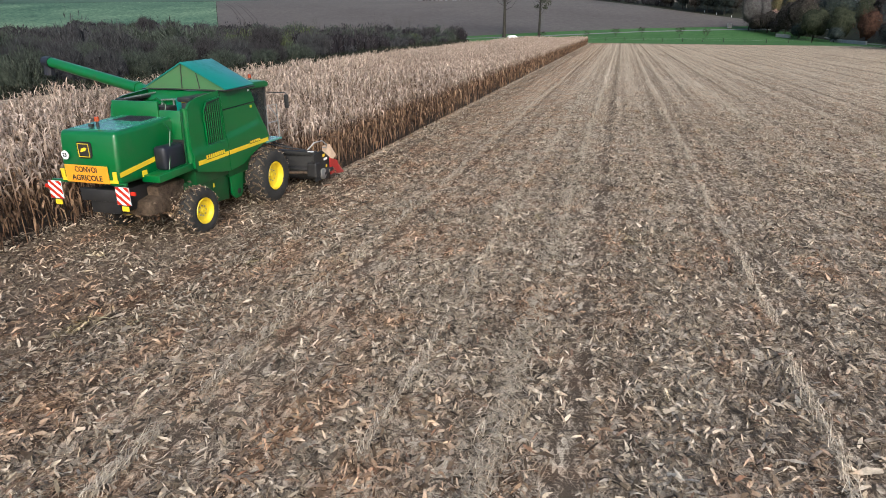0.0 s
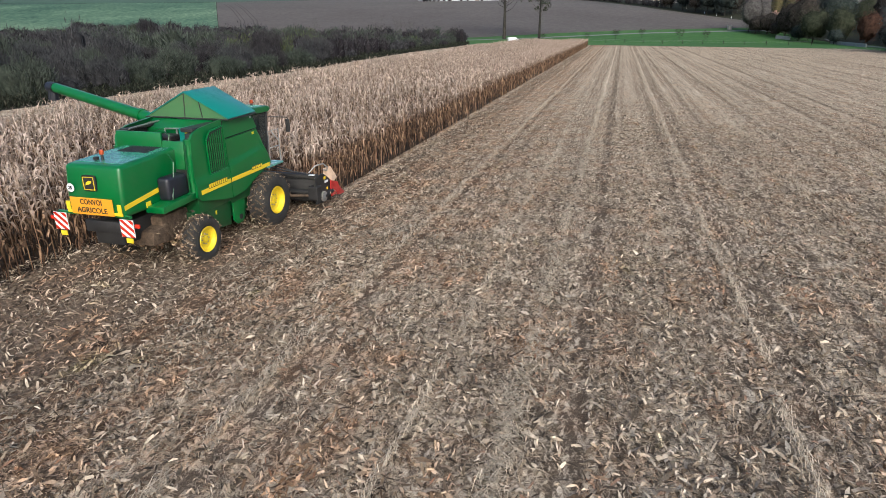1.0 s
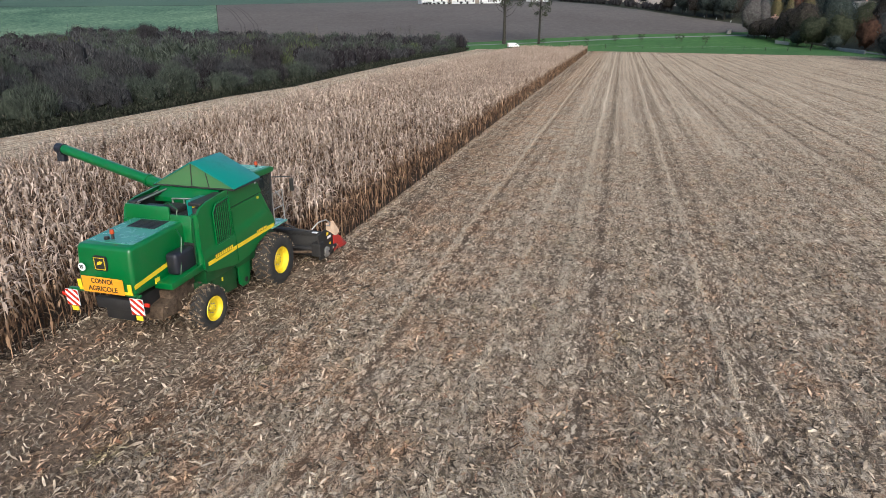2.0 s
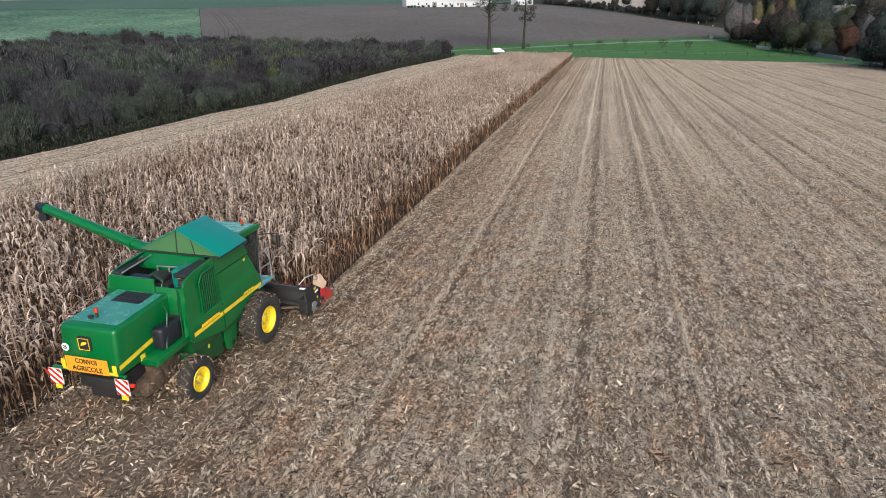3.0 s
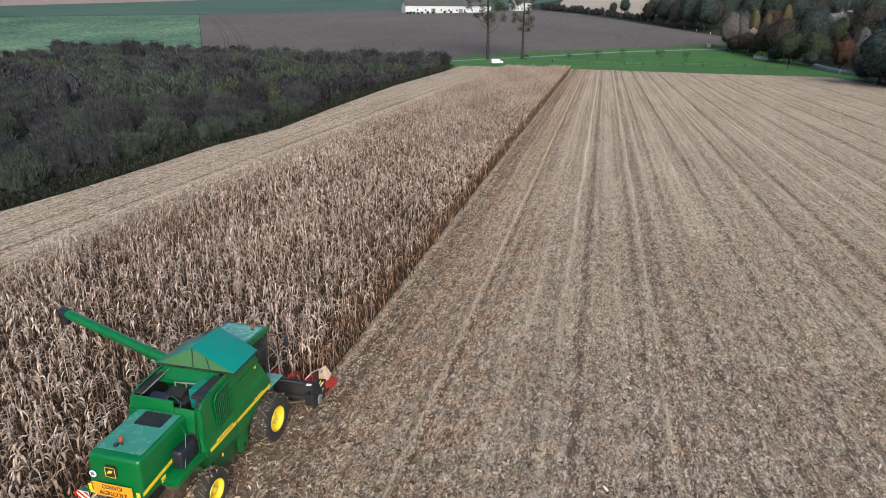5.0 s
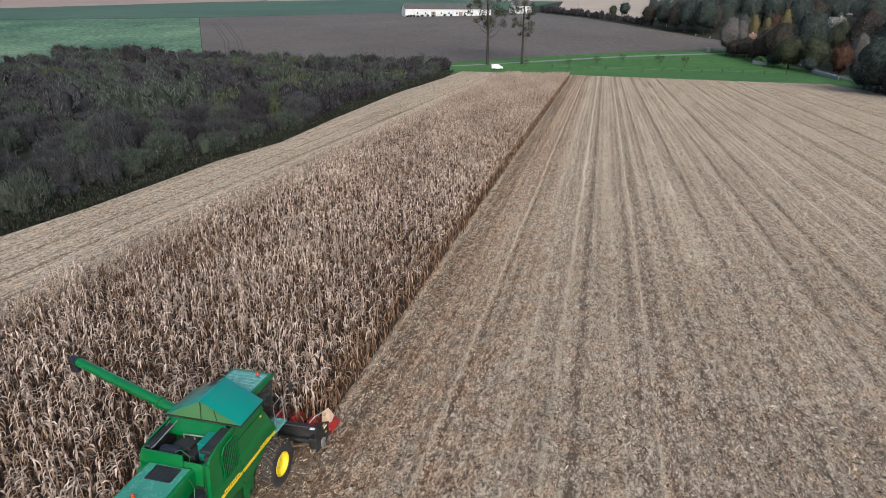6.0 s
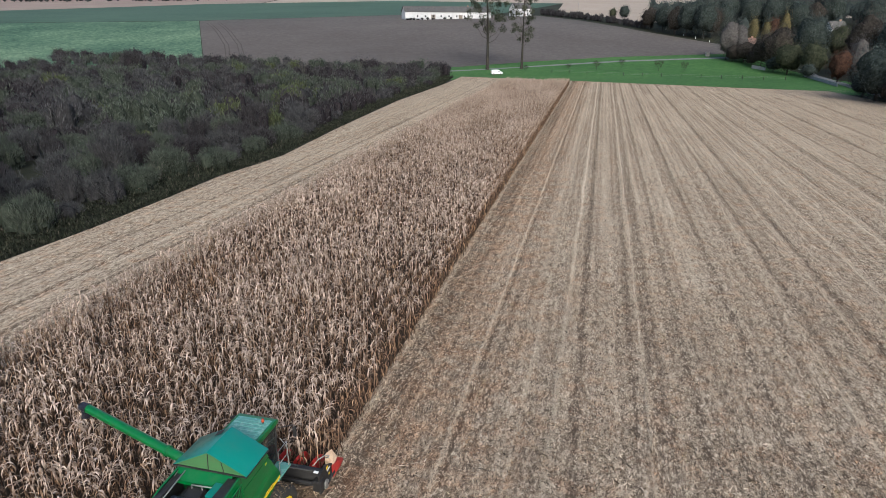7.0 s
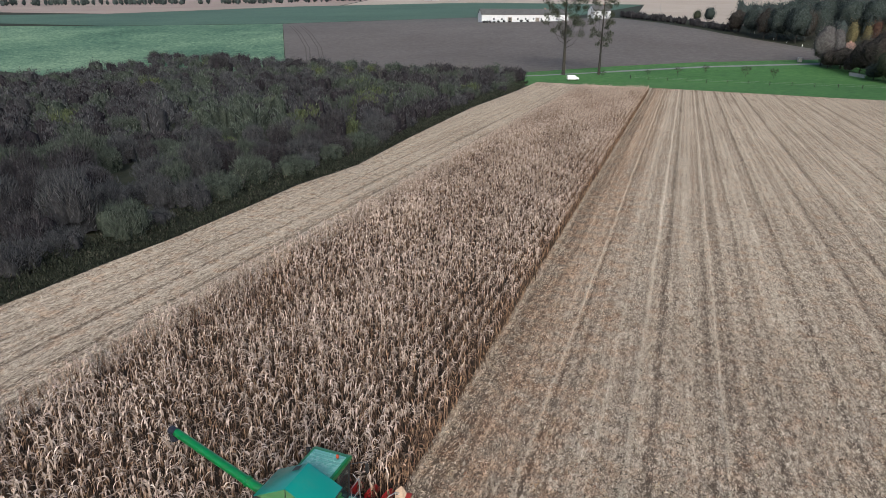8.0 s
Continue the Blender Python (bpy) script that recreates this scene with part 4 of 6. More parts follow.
def wood_edge():
    """Trees along the right side of the field, round the lane and up the hill, each a thing of its own, from seven grown ones."""
    rng = np.random.default_rng(31)
    kinds = [("dark green bushy tree at the wood's edge", tree("tree", 1, 15, 6.5, 0.32, M_LEAF[0], 14, 2900, 0.27, 0.03)),
             ("dark green broad tree at the wood's edge", tree("tree", 2, 17, 7.0, 0.38, M_LEAF[0], 14, 2900, 0.28, 0.03)),
             ("olive green tree beside the lane", tree("tree", 3, 12, 5.0, 0.28, M_LEAF[2], 14, 2900, 0.22, 0.03)),
             ("grey half-bare willow beside the road", tree("tree", 4, 16, 5.5, 0.3, M_LEAF[1], 14, 2900, 0.2, 0.05)),
             ("rust-red autumn tree in the wood", tree("tree", 5, 11, 4.2, 0.22, M_LEAF[3], 12, 2000, 0.2, 0.05)),
             ("golden-leaved slender autumn tree in the wood", tree("tree", 6, 13, 3.6, 0.22, M_LEAF[4], 12, 2000, 0.2, 0.05)),
             ("brown half-bare tree at the wood's edge", tree("tree", 7, 14, 6.0, 0.28, M_LEAF[5], 14, 2900, 0.23, 0.04))]
    # kind, x, y, width, height
    spots = [(3, 55.5, 323, 0.95, 1.2), (3, 60.5, 326, 0.9, 1.08), (6, 62.2, 317, 1.1, 0.72), (6, 57.5, 318, 0.75, 0.6),
             (5, 73.6, 363, 0.85, 1.3), (5, 79.5, 362, 0.75, 1.18), (4, 86, 376, 0.8, 1.5), (5, 91, 375, 0.9, 1.45), (0, 88.5, 319, 1.35, 1.5),
             (6, 70.5, 296, 1.15, 1.3), (6, 66.5, 303, 0.95, 1.1), (2, 71.5, 280, 1.3, 1.12), (2, 77.5, 271, 1.05, 1.2), (4, 78, 243, 1.0, 1.12),
             (1, 68.5, 184, 1.05, 0.9), (0, 73, 190, 1.05, 1.0), (0, 73, 172, 1.1, 1.08), (1, 80, 178, 1.2, 1.0), (0, 78, 160, 1.1, 1.0), (1, 86, 150, 1.1, 1.0), (0, 84, 132, 1.05, 1.0), (6, 82, 198, 1.0, 1.0),
             (6, 94.6, 275, 1.3, 1.8), (0, 100, 262, 1.2, 1.55), (3, 88, 258, 0.7, 1.0), (0, 105, 284, 1.3, 1.55), (6, 98, 240, 1.1, 1.3), (2, 92, 222, 1.1, 1.3), (0, 104, 212, 1.2, 1.2),
             (0, 98, 345, 1.2, 1.2), (6, 82, 338, 1.1, 1.1), (0, 76, 330, 0.9, 0.9), (2, 106, 338, 1.25, 1.45), (1, 116, 318, 1.1, 1.2), (6, 112, 300, 1.2, 1.4)]
    # up the hill beyond the ploughed field
    spots += [(6, 26, 432, 1.0, 1.05), (0, 34, 424, 0.95, 1.15), (6, 40, 411, 1.1, 1.3), (0, 46, 406, 1.15, 1.4), (0, 54.5, 398, 1.2, 1.5), (6, 60, 404, 1.1, 1.35), (0, 51, 416, 1.2, 1.5), (0, 66, 410, 1.1, 1.4),
              (1, 74, 442, 1.3, 1.35), (0, 86, 438, 1.4, 1.5), (1, 98, 436, 1.3, 1.4), (0, 110, 428, 1.3, 1.4), (6, 122, 440, 1.2, 1.4), (1, 135, 452, 1.4, 1.5), (0, 62, 446, 1.3, 1.4), (0, 150, 430, 1.4, 1.5),
              (1, 90, 480, 1.5, 1.6), (0, 115, 490, 1.5, 1.6), (1, 140, 480, 1.5, 1.6), (0, 70, 486, 1.5, 1.6), (0, 165, 470, 1.5, 1.6), (0, 12, 492, 0.7, 0.75), (2, 4, 504, 0.7, 0.7)]
    # low growth under the trees
    spots += [(6, 64, 309, 0.6, 0.5), (0, 68, 287, 0.6, 0.45), (0, 74.5, 264, 0.5, 0.4), (6, 70.5, 178, 0.7, 0.5), (0, 69, 194, 0.6, 0.5), (0, 76, 200, 0.7, 0.55), (0, 79, 222, 0.6, 0.5), (6, 80, 232, 0.6, 0.6)]
    used = set()
    for k, x, y, wide, tall in spots:
        label, first = kinds[k]
        m = Matrix.LocRotScale((x, y, land(x, y) - 0.3), Euler((0, 0, rng.uniform(0, 6.28))), (wide, wide, tall))
        ob = first if k not in used else copy_thing(first, m)
        ob.matrix_world = m
        used.add(k)
        tagged(ob, label, "tree", "trees at the wood's edge")


wood_edge()


def roadside_poplars():
    a = tree("poplar", 41, 38, 10.5, 0.9, M_LEAF[2], 64, 7500, 0.36, 0.3, 1.75)
    a.matrix_world = pose(-47.5, 267, land(-47.5, 267) - 0.3)
    tagged(a, "tall roadside poplar with a thick trunk and clumped leaves", "tree", "two roadside poplars")
    b = tree("poplar", 42, 36, 6.0, 0.65, M_LEAF[2], 40, 4000, 0.34, 0.26, 1.4)
    b.matrix_world = pose(-33.6, 272, land(-33.6, 272) - 0.3)
    tagged(b, "tall thin roadside poplar with clumped leaves", "tree", "two roadside poplars")


roadside_poplars()

# ---- the combine: shared shapes ----
def rbox(lo, hi, bevel=0.02, segs=2):
    """A box with rounded edges."""
    bm = bmesh.new()
    bmesh.ops.create_cube(bm, size=1)
    for v in bm.verts:
        v.co = Vector([a + (b - a) * (c + 0.5) for a, b, c in zip(lo, hi, v.co)])
    if bevel:
        bmesh.ops.bevel(bm, geom=bm.edges[:], offset=bevel, segments=segs, affect="EDGES", profile=0.5)
    return bm


def slab(outline, x0, x1, bevel=0.015):
    """A side outline of (y, z) points, extruded from x0 to x1."""
    bm = bmesh.new()
    a = [bm.verts.new((x0, y, z)) for y, z in outline]
    b = [bm.verts.new((x1, y, z)) for y, z in outline]
    bm.faces.new(a[::-1])
    bm.faces.new(b)
    for k in range(len(a)):
        j = (k + 1) % len(a)
        bm.faces.new((a[k], a[j], b[j], b[k]))
    if bevel:
        bmesh.ops.bevel(bm, geom=bm.edges[:], offset=bevel, segments=2, affect="EDGES", profile=0.5)
    return bm


def plate(corners, thick=0.02, bevel=0.0):
    """A flat plate on four or more corners, with its thickness behind it."""
    bm = bmesh.new()
    pts = [Vector(c) for c in corners]
    nrm = (pts[1] - pts[0]).cross(pts[2] - pts[0]).normalized() * thick
    a = [bm.verts.new(p) for p in pts]
    b = [bm.verts.new(p - nrm) for p in pts]
    bm.faces.new(a)
    bm.faces.new(b[::-1])
    for k in range(len(a)):
        j = (k + 1) % len(a)
        bm.faces.new((a[j], a[k], b[k], b[j]))
    if bevel:
        bmesh.ops.bevel(bm, geom=bm.edges[:], offset=bevel, segments=2, affect="EDGES", profile=0.5)
    return bm


def pipe(path, r, sides=8, r1=None):
    bm = bmesh.new()
    limb(bm, path, r, r if r1 is None else r1, sides)
    low = [v for v in bm.verts][:sides]
    bm.faces.new(low[::-1])
    return bm


def lathe(profile, sides=40):
    """A ring about the x axis from (x, radius) points; closed where a radius is 0."""
    bm = bmesh.new()
    rings = []
    for x, r in profile:
        if r < 1e-6:
            rings.append([bm.verts.new((x, 0, 0))])
        else:
            rings.append([bm.verts.new((x, r * math.cos(6.28318 * k / sides), r * math.sin(6.28318 * k / sides))) for k in range(sides)])
    for a, b in zip(rings, rings[1:]):
        for k in range(sides):
            j = (k + 1) % sides
            if len(a) == 1 and len(b) > 1:
                bm.faces.new((a[0], b[k], b[j]))
            elif len(b) == 1 and len(a) > 1:
                bm.faces.new((a[k], a[j], b[0]))
            elif len(a) > 1:
                bm.faces.new((a[k], a[j], b[j], b[k]))
    return bm


def shifted(bm, m):
    bmesh.ops.transform(bm, matrix=m, verts=bm.verts)
    return bm


def merged(*bms):
    """Several pieces as one bmesh."""
    out = bmesh.new()
    for b in bms:
        me = bpy.data.meshes.new("tmp")
        b.to_mesh(me)
        b.free()
        out.from_mesh(me)
        bpy.data.meshes.remove(me)
    return out


def lettering(name, text, size, material, parent, m, width=None, label=""):
    """Real letters in the built-in font, as a thin mesh."""
    cu = bpy.data.curves.new(name, "FONT")
    cu.body, cu.size, cu.extrude, cu.align_x, cu.align_y = text, size, 0.003, "CENTER", "CENTER"
    cu.offset = 0.004
    tmp = bpy.data.objects.new(name, cu)
    scene.collection.objects.link(tmp)
    bpy.context.view_layer.update()
    me = bpy.data.meshes.new_from_object(tmp)
    bpy.data.objects.remove(tmp)
    if width:
        xs = [v.co.x for v in me.vertices]
        k = width / (max(xs) - min(xs))
        for v in me.vertices:
            v.co.x *= k
    me.materials.clear()
    me.materials.append(material)
    ob = new(name, me)
    ob.parent = parent
    ob.matrix_local = m
    return tagged(ob, label)


def paint(name, c1, c2, rough=0.32, dust=0.25, dust_colour=(0.2, 0.16, 0.11)):
    """Machine paint under a clear coat, with field dust in patches."""
    m, n, l, b = nodes_of(name, rough)
    co = coords(n)
    tone = mixed(n, l, noise_tex(n, l, co, 0.9, 3.0), c1, c2)
    r = ramp(n, [(0.5, (0, 0, 0)), (0.78, (1, 1, 1))])
    l.new(noise_tex(n, l, co, 2.6, 8.0, 0.75), r.inputs[0])
    amount = maths(n, l, "MULTIPLY", r.outputs[0], dust)
    l.new(mixed(n, l, amount, tone, dust_colour), b.inputs["Base Color"])
    l.new(maths(n, l, "MULTIPLY_ADD", r.outputs[0], 0.3, rough), b.inputs["Roughness"])
    b.inputs["Coat Weight"].default_value, b.inputs["Coat Roughness"].default_value = 0.35, 0.18
    return m


M_GREEN = paint("green_paint", (0.002, 0.1, 0.02), (0.003, 0.128, 0.027), 0.3, 0.12)
M_GREEN_DK = paint("shield_green", (0.003, 0.06, 0.014), (0.005, 0.078, 0.019), 0.4, 0.2)
# green shifted to teal: sky reflection put into the paint's colour
M_TEAL = paint("sky_tinted_green", (0.006, 0.16, 0.125), (0.01, 0.19, 0.15), 0.3, 0.12)
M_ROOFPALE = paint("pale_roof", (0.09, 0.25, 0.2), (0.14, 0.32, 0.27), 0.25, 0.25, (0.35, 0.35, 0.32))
# hood green paled towards blue: the sky's sheen painted in, with some dust
M_HOODSKY = paint("hood_sky_green", (0.03, 0.19, 0.125), (0.07, 0.25, 0.175), 0.22, 0.2, (0.25, 0.27, 0.24))
M_OLIVE = paint("gable_green", (0.045, 0.13, 0.045), (0.06, 0.16, 0.055), 0.6, 0.3)
M_YELLOW = paint("yellow_paint", (0.72, 0.52, 0.01), (0.8, 0.6, 0.015), 0.4, 0.2)
M_SIGN = paint("sign_orange", (0.75, 0.3, 0.01), (0.8, 0.34, 0.015), 0.45, 0.1)
M_BLACK = plain("black_steel", (0.008, 0.008, 0.009), (0.03, 0.028, 0.026), 2.0, 0.55, 0.0, 0.1)
M_NAVY = plain("black_plastic", (0.008, 0.009, 0.014), (0.016, 0.017, 0.026), 2.0, 0.45, 0.0, 0.05)
M_STEEL = plain("worn_steel", (0.2, 0.19, 0.17), (0.42, 0.41, 0.39), 3.0, 0.45, 0.6, 0.1)
M_RED = paint("red_paint", (0.38, 0.015, 0.015), (0.5, 0.025, 0.02), 0.4, 0.25)
M_REDLENS = plain("red_lens", (0.45, 0.02, 0.01), (0.6, 0.04, 0.015), 4.0, 0.2)
M_ORANGE = plain("orange_lens", (0.32, 0.045, 0.015), (0.42, 0.07, 0.02), 4.0, 0.2)
M_WHITE = plain("white_sheet", (0.7, 0.7, 0.68), (0.8, 0.8, 0.78), 3.0, 0.5)
M_CARD = plain("tan_board", (0.42, 0.29, 0.19), (0.55, 0.4, 0.28), 4.0, 0.85, 0, 0.1)
M_RUBBER = plain("tyre_rubber", (0.012, 0.012, 0.012), (0.04, 0.036, 0.03), 3.0, 0.85, 0, 0.3)
M_MUDTYRE = plain("muddy_tread", (0.035, 0.028, 0.022), (0.15, 0.11, 0.075), 5.0, 0.95, 0, 0.6, 0.2, 7.0, 0.03)
M_TRASH = plain("straw_dirt", (0.05, 0.035, 0.025), (0.17, 0.12, 0.08), 6.0, 0.98, 0, 0.8, 0.2, 6.0, 0.04)
m_, n_, l_, b_ = nodes_of("cab_glass", 0.05)
b_.inputs["Base Color"].default_value = (0.06, 0.08, 0.08, 1)
b_.inputs["Transmission Weight"].default_value = 0.7
M_GLASS = m_

combine = empty("combine_harvester", pose(-12.25, 17.5, 0))
tagged(combine, "green combine harvester with yellow wheels, cutting into standing maize", "harvester")


def thing_part(name, bm, material, label="", smooth=35, parent=None):
    return part(name, bm, material, parent or combine, label, smooth)


def curve_z(pts, y):
    return float(np.interp(y, [p[0] for p in pts], [p[1] for p in pts]))


TOP = [(-3.45, 2.7), (-3.42, 3.2), (-3.36, 3.42), (-3.2, 3.57), (-2.9, 3.66), (-1.85, 3.76), (-0.28, 3.74), (-0.05, 3.1), (0.42, 2.12)]
LOW = [(-3.45, 1.86), (-3.4, 1.74), (-3.2, 1.68), (-2.2, 1.47), (-1.85, 1.43), (-1.1, 1.5), (-0.6, 1.72), (0.0, 1.9), (0.42, 2.02)]


def skin_x(y, z):
    """How far out the side skin stands: fuller low down, drawn in towards the top."""
    crease = 2.42 + 0.12 * (y + 1.85)
    f = min(1.0, max(0.0, (crease + 0.08 - z) / 0.16))
    return 1.27 + 0.05 * f * f * (3 - 2 * f) - 0.05 * max(0, z - 2.6) ** 2


def side_panel(name, y0, y1, side, zlo=None, zhi=None):
    """One moulded side panel between two seams."""
    bm = bmesh.new()
    ny, nz = 16, 18
    rows = []
    for k in range(ny + 1):
        y = y0 + (y1 - y0) * k / ny
        lo = curve_z(LOW, y) if zlo is None else zlo(y)
        hi = curve_z(TOP, y) if zhi is None else zhi(y)
        rows.append([(y, lo + (hi - lo) * j / nz) for j in range(nz + 1)])
    outer = [[bm.verts.new((side * skin_x(y, z), y, z)) for y, z in r] for r in rows]
    inner = [[bm.verts.new((side * (skin_x(y, z) - 0.07), y, z)) for y, z in r] for r in rows]
    for k in range(ny):
        for j in range(nz):
            bm.faces.new((outer[k][j], outer[k + 1][j], outer[k + 1][j + 1], outer[k][j + 1]))
    for k in range(ny):
        for j in (0, nz):
            bm.faces.new((outer[k][j], outer[k + 1][j], inner[k + 1][j], inner[k][j]))
    for j in range(nz):
        for k in (0, ny):
            bm.faces.new((outer[k][j], outer[k][j + 1], inner[k][j + 1], inner[k][j]))
    return thing_part(name, bm, M_GREEN, "", 40)


def split_z(y):
    return 3.2 + 0.035 * (y + 1.85)


for side in (1, -1):
    side_panel("side_panel", -3.44, -1.865, side)
    side_panel("side_panel", -1.835, 0.42, side, None, lambda y: min(curve_z(TOP, y), split_z(y) - 0.02))
    side_panel("tank_panel", -1.835, -0.11, side, lambda y: split_z(y) + 0.02, lambda y: max(split_z(y) + 0.03, curve_z(TOP, y)))
    # yellow stripe in two lengths, each on the skin
    for y0, y1 in ((-3.3, -1.87), (-1.83, 0.36)):
        bm = bmesh.new()
        rows = []
        for k in range(13):
            y = y0 + (y1 - y0) * k / 12
            z = 1.93 + 0.022 * (y + 3.3)
            hh = 0.062
            rows.append([bm.verts.new((side * (skin_x(y, z + d) + o), y, z + d)) for d, o in ((-hh, 0.0), (-hh, 0.006), (hh, 0.006), (hh, 0.0))])
        for a, b in zip(rows, rows[1:]):
            for j in range(3):
                bm.faces.new((a[j], b[j], b[j + 1], a[j + 1]))
        stripe = thing_part("stripe", bm, M_YELLOW, "yellow side stripe")
        # maker's lettering stands as plain bars
        n, ya, yb, hb = (9, -2.95, -2.05, 0.11) if y0 < -2 else (6, -0.72, -0.12, 0.075)
        for k in range(n):
            yc = ya + (yb - ya) * (k + 0.5) / n
            zc = 1.99 + 0.022 * (yc + 3.3) + (0.03 if y0 > -2 else 0.035)
            x = side * (skin_x(yc, zc) + 0.008)
            part("lettering_bar", rbox((x - 0.006, yc - 0.036 * (yb - ya) / n / 0.1, zc - hb / 2), (x + 0.006, yc + 0.036 * (yb - ya) / n / 0.1, zc + hb / 2), 0.003, 1),
                 M_YELLOW, stripe)
            part("lettering_shadow", rbox((x - side * 0.004 - 0.004, yc - 0.045 * (yb - ya) / n / 0.1, zc - hb / 2 - 0.018), (x - side * 0.004 + 0.004, yc + 0.045 * (yb - ya) / n / 0.1, zc + hb / 2 + 0.012), 0.0), M_BLACK, stripe)
    # cooling grille with upright slats
    g = thing_part("grille", plate([(side * 1.298, -2.74, 2.36), (side * 1.298, -1.97, 2.39), (side * 1.29, -1.97, 3.57), (side * 1.29, -2.6, 3.49), (side * 1.292, -2.74, 3.28)][::side], 0.02), M_BLACK, "dark cooling grille")
    for k in range(8):
        y = -2.69 + 0.094 * k
        x = side * 1.315
        ztop = 3.42 + 0.016 * k if k else 3.28
        part("slat", rbox((x - 0.012, y - 0.015, 2.39), (x + 0.012, y + 0.013, ztop), 0.006, 1), M_GREEN, g)
    for a, b in (((-2.76, 2.33), (-1.95, 2.36)), ((-1.95, 2.36), (-1.95, 3.6)), ((-1.95, 3.6), (-2.6, 3.53)), ((-2.6, 3.53), (-2.77, 3.32)), ((-2.77, 3.32), (-2.76, 2.33))):
        part("frame", pipe([(side * 1.3, *a), (side * 1.3, *b)], 0.022, 6), M_GREEN, g)
    thing_part("panel_seam", slab([(-1.868, 1.45), (-1.832, 1.45), (-1.832, 3.72), (-1.868, 3.72)], side * 1.2, side * 1.222, 0.0), M_BLACK)
    thing_part("panel_seam", slab([(-1.83, 3.18), (-0.08, 3.24), (-0.08, 3.28), (-1.83, 3.22)], side * 1.17, side * 1.215, 0.0), M_BLACK)
    # lower shields between the wheels
    thing_part("shield", slab([(-2.95, 0.95), (-2.75, 0.62), (-1.75, 0.52), (-1.7, 1.5), (-2.95, 1.7)], side * 1.02, side * 1.08, 0.02), M_GREEN_DK, "dark green lower shield")
    thing_part("shield", slab([(-1.68, 0.62), (-1.5, 0.46), (-1.22, 0.46), (-1.08, 0.62), (-1.05, 1.2), (-0.95, 1.6), (-1.68, 1.5)], side * 1.08, side * 1.15, 0.025), M_GREEN, "green lower shield with rounded foot")
    part("hole", shifted(lathe([(0, 0), (0, 0.085), (0.02, 0.085), (0.02, 0)], 16), pose(side * 1.145, -1.33, 0.66)), M_BLACK, combine, "dark round opening")
    for y, z, x in ((-1.42, 1.32, 1.155), (-2.45, 1.1, 1.085)):
        thing_part("warning_label", rbox((side * x - 0.004, y - 0.035, z - 0.06), (side * x + 0.004, y + 0.035, z + 0.06), 0.002, 1), M_YELLOW, "small yellow warning label")
    thing_part("warning_label", rbox((side * 1.24 - 0.006, -0.42, 3.1), (side * 1.24 + 0.02, -0.3, 3.18), 0.002, 1), M_YELLOW, "small yellow warning label")
    thing_part("marker_label", rbox((side * 1.2 - 0.006, -0.4, 3.58), (side * 1.2 + 0.02, -0.32, 3.66), 0.002, 1), M_WHITE, "small white label")

# inner body between the skins
thing_part("inner_body", merged(rbox((-1.18, -1.8, 1.2), (1.18, -0.1, 3.55), 0.02), rbox((-1.18, -3.3, 1.3), (1.18, -1.8, 2.75), 0.02), rbox((-1.0, -3.4, 0.75), (1.0, 0.2, 1.35), 0.03)), M_GREEN_DK)
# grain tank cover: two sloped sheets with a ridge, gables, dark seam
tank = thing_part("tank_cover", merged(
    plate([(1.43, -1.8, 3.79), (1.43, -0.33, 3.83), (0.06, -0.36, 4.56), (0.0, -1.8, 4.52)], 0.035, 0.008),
    plate([(0.0, -1.8, 4.52), (0.06, -0.36, 4.56), (-1.35, -0.33, 3.83), (-1.43, -1.8, 3.77)], 0.035, 0.008)), M_TEAL, "folded green grain tank cover with the sky's blue reflection painted in")
part("gable", plate([(-1.4, -1.77, 3.76), (1.38, -1.77, 3.76), (0.0, -1.75, 4.48)], 0.03), M_OLIVE, tank, "dull green gable sheet")
part("gable", plate([(1.38, -0.4, 3.8), (-1.33, -0.4, 3.8), (0.05, -0.42, 4.5)], 0.03), M_OLIVE, tank, "dull green gable sheet")
for x in (-0.05, 0.55):
    part("gable_rib", pipe([(x, -1.79, 3.78), (x * 0.8 + 0.03, -1.78, 4.48 - abs(x) * 0.42)], 0.015, 6), M_BLACK, tank)
part("seam", rbox((1.3, -1.82, 3.735), (1.44, -0.3, 3.775), 0.01), M_BLACK, tank)
part("seam", rbox((-1.42, -1.84, 3.735), (1.42, -1.76, 3.77), 0.01), M_BLACK, tank)
part("patch_label", plate([(0.28, -1.62, 4.385), (0.42, -1.62, 4.31), (0.42, -1.52, 4.312), (0.28, -1.52, 4.387)], 0.006), M_CARD, tank)
part("vent", plate([(-0.42, -0.75, 4.35), (-0.12, -0.75, 4.505), (-0.12, -0.5, 4.51), (-0.42, -0.5, 4.355)], 0.006), M_BLACK, tank)
part("tank_lip", slab([(-2.2, 3.5), (-1.8, 3.72), (-1.8, 3.45), (-2.2, 3.35)], -1.15, 0.9, 0.01), M_GREEN, tank)

# engine bay behind the tank
bay = thing_part("engine_bay", merged(rbox((-1.2, -3.3, 2.72), (1.2, -1.85, 2.8), 0.01), rbox((0.95, -3.2, 2.8), (1.17, -1.85, 3.55), 0.02), rbox((-1.22, -3.3, 2.8), (-1.12, -1.85, 3.5), 0.02)), M_BLACK, "open black engine bay")
part("engine_block", merged(rbox((-0.75, -2.9, 2.8), (0.35, -2.05, 3.2), 0.05), rbox((-0.5, -2.75, 3.2), (0.1, -2.2, 3.36), 0.04)), M_BLACK, bay)
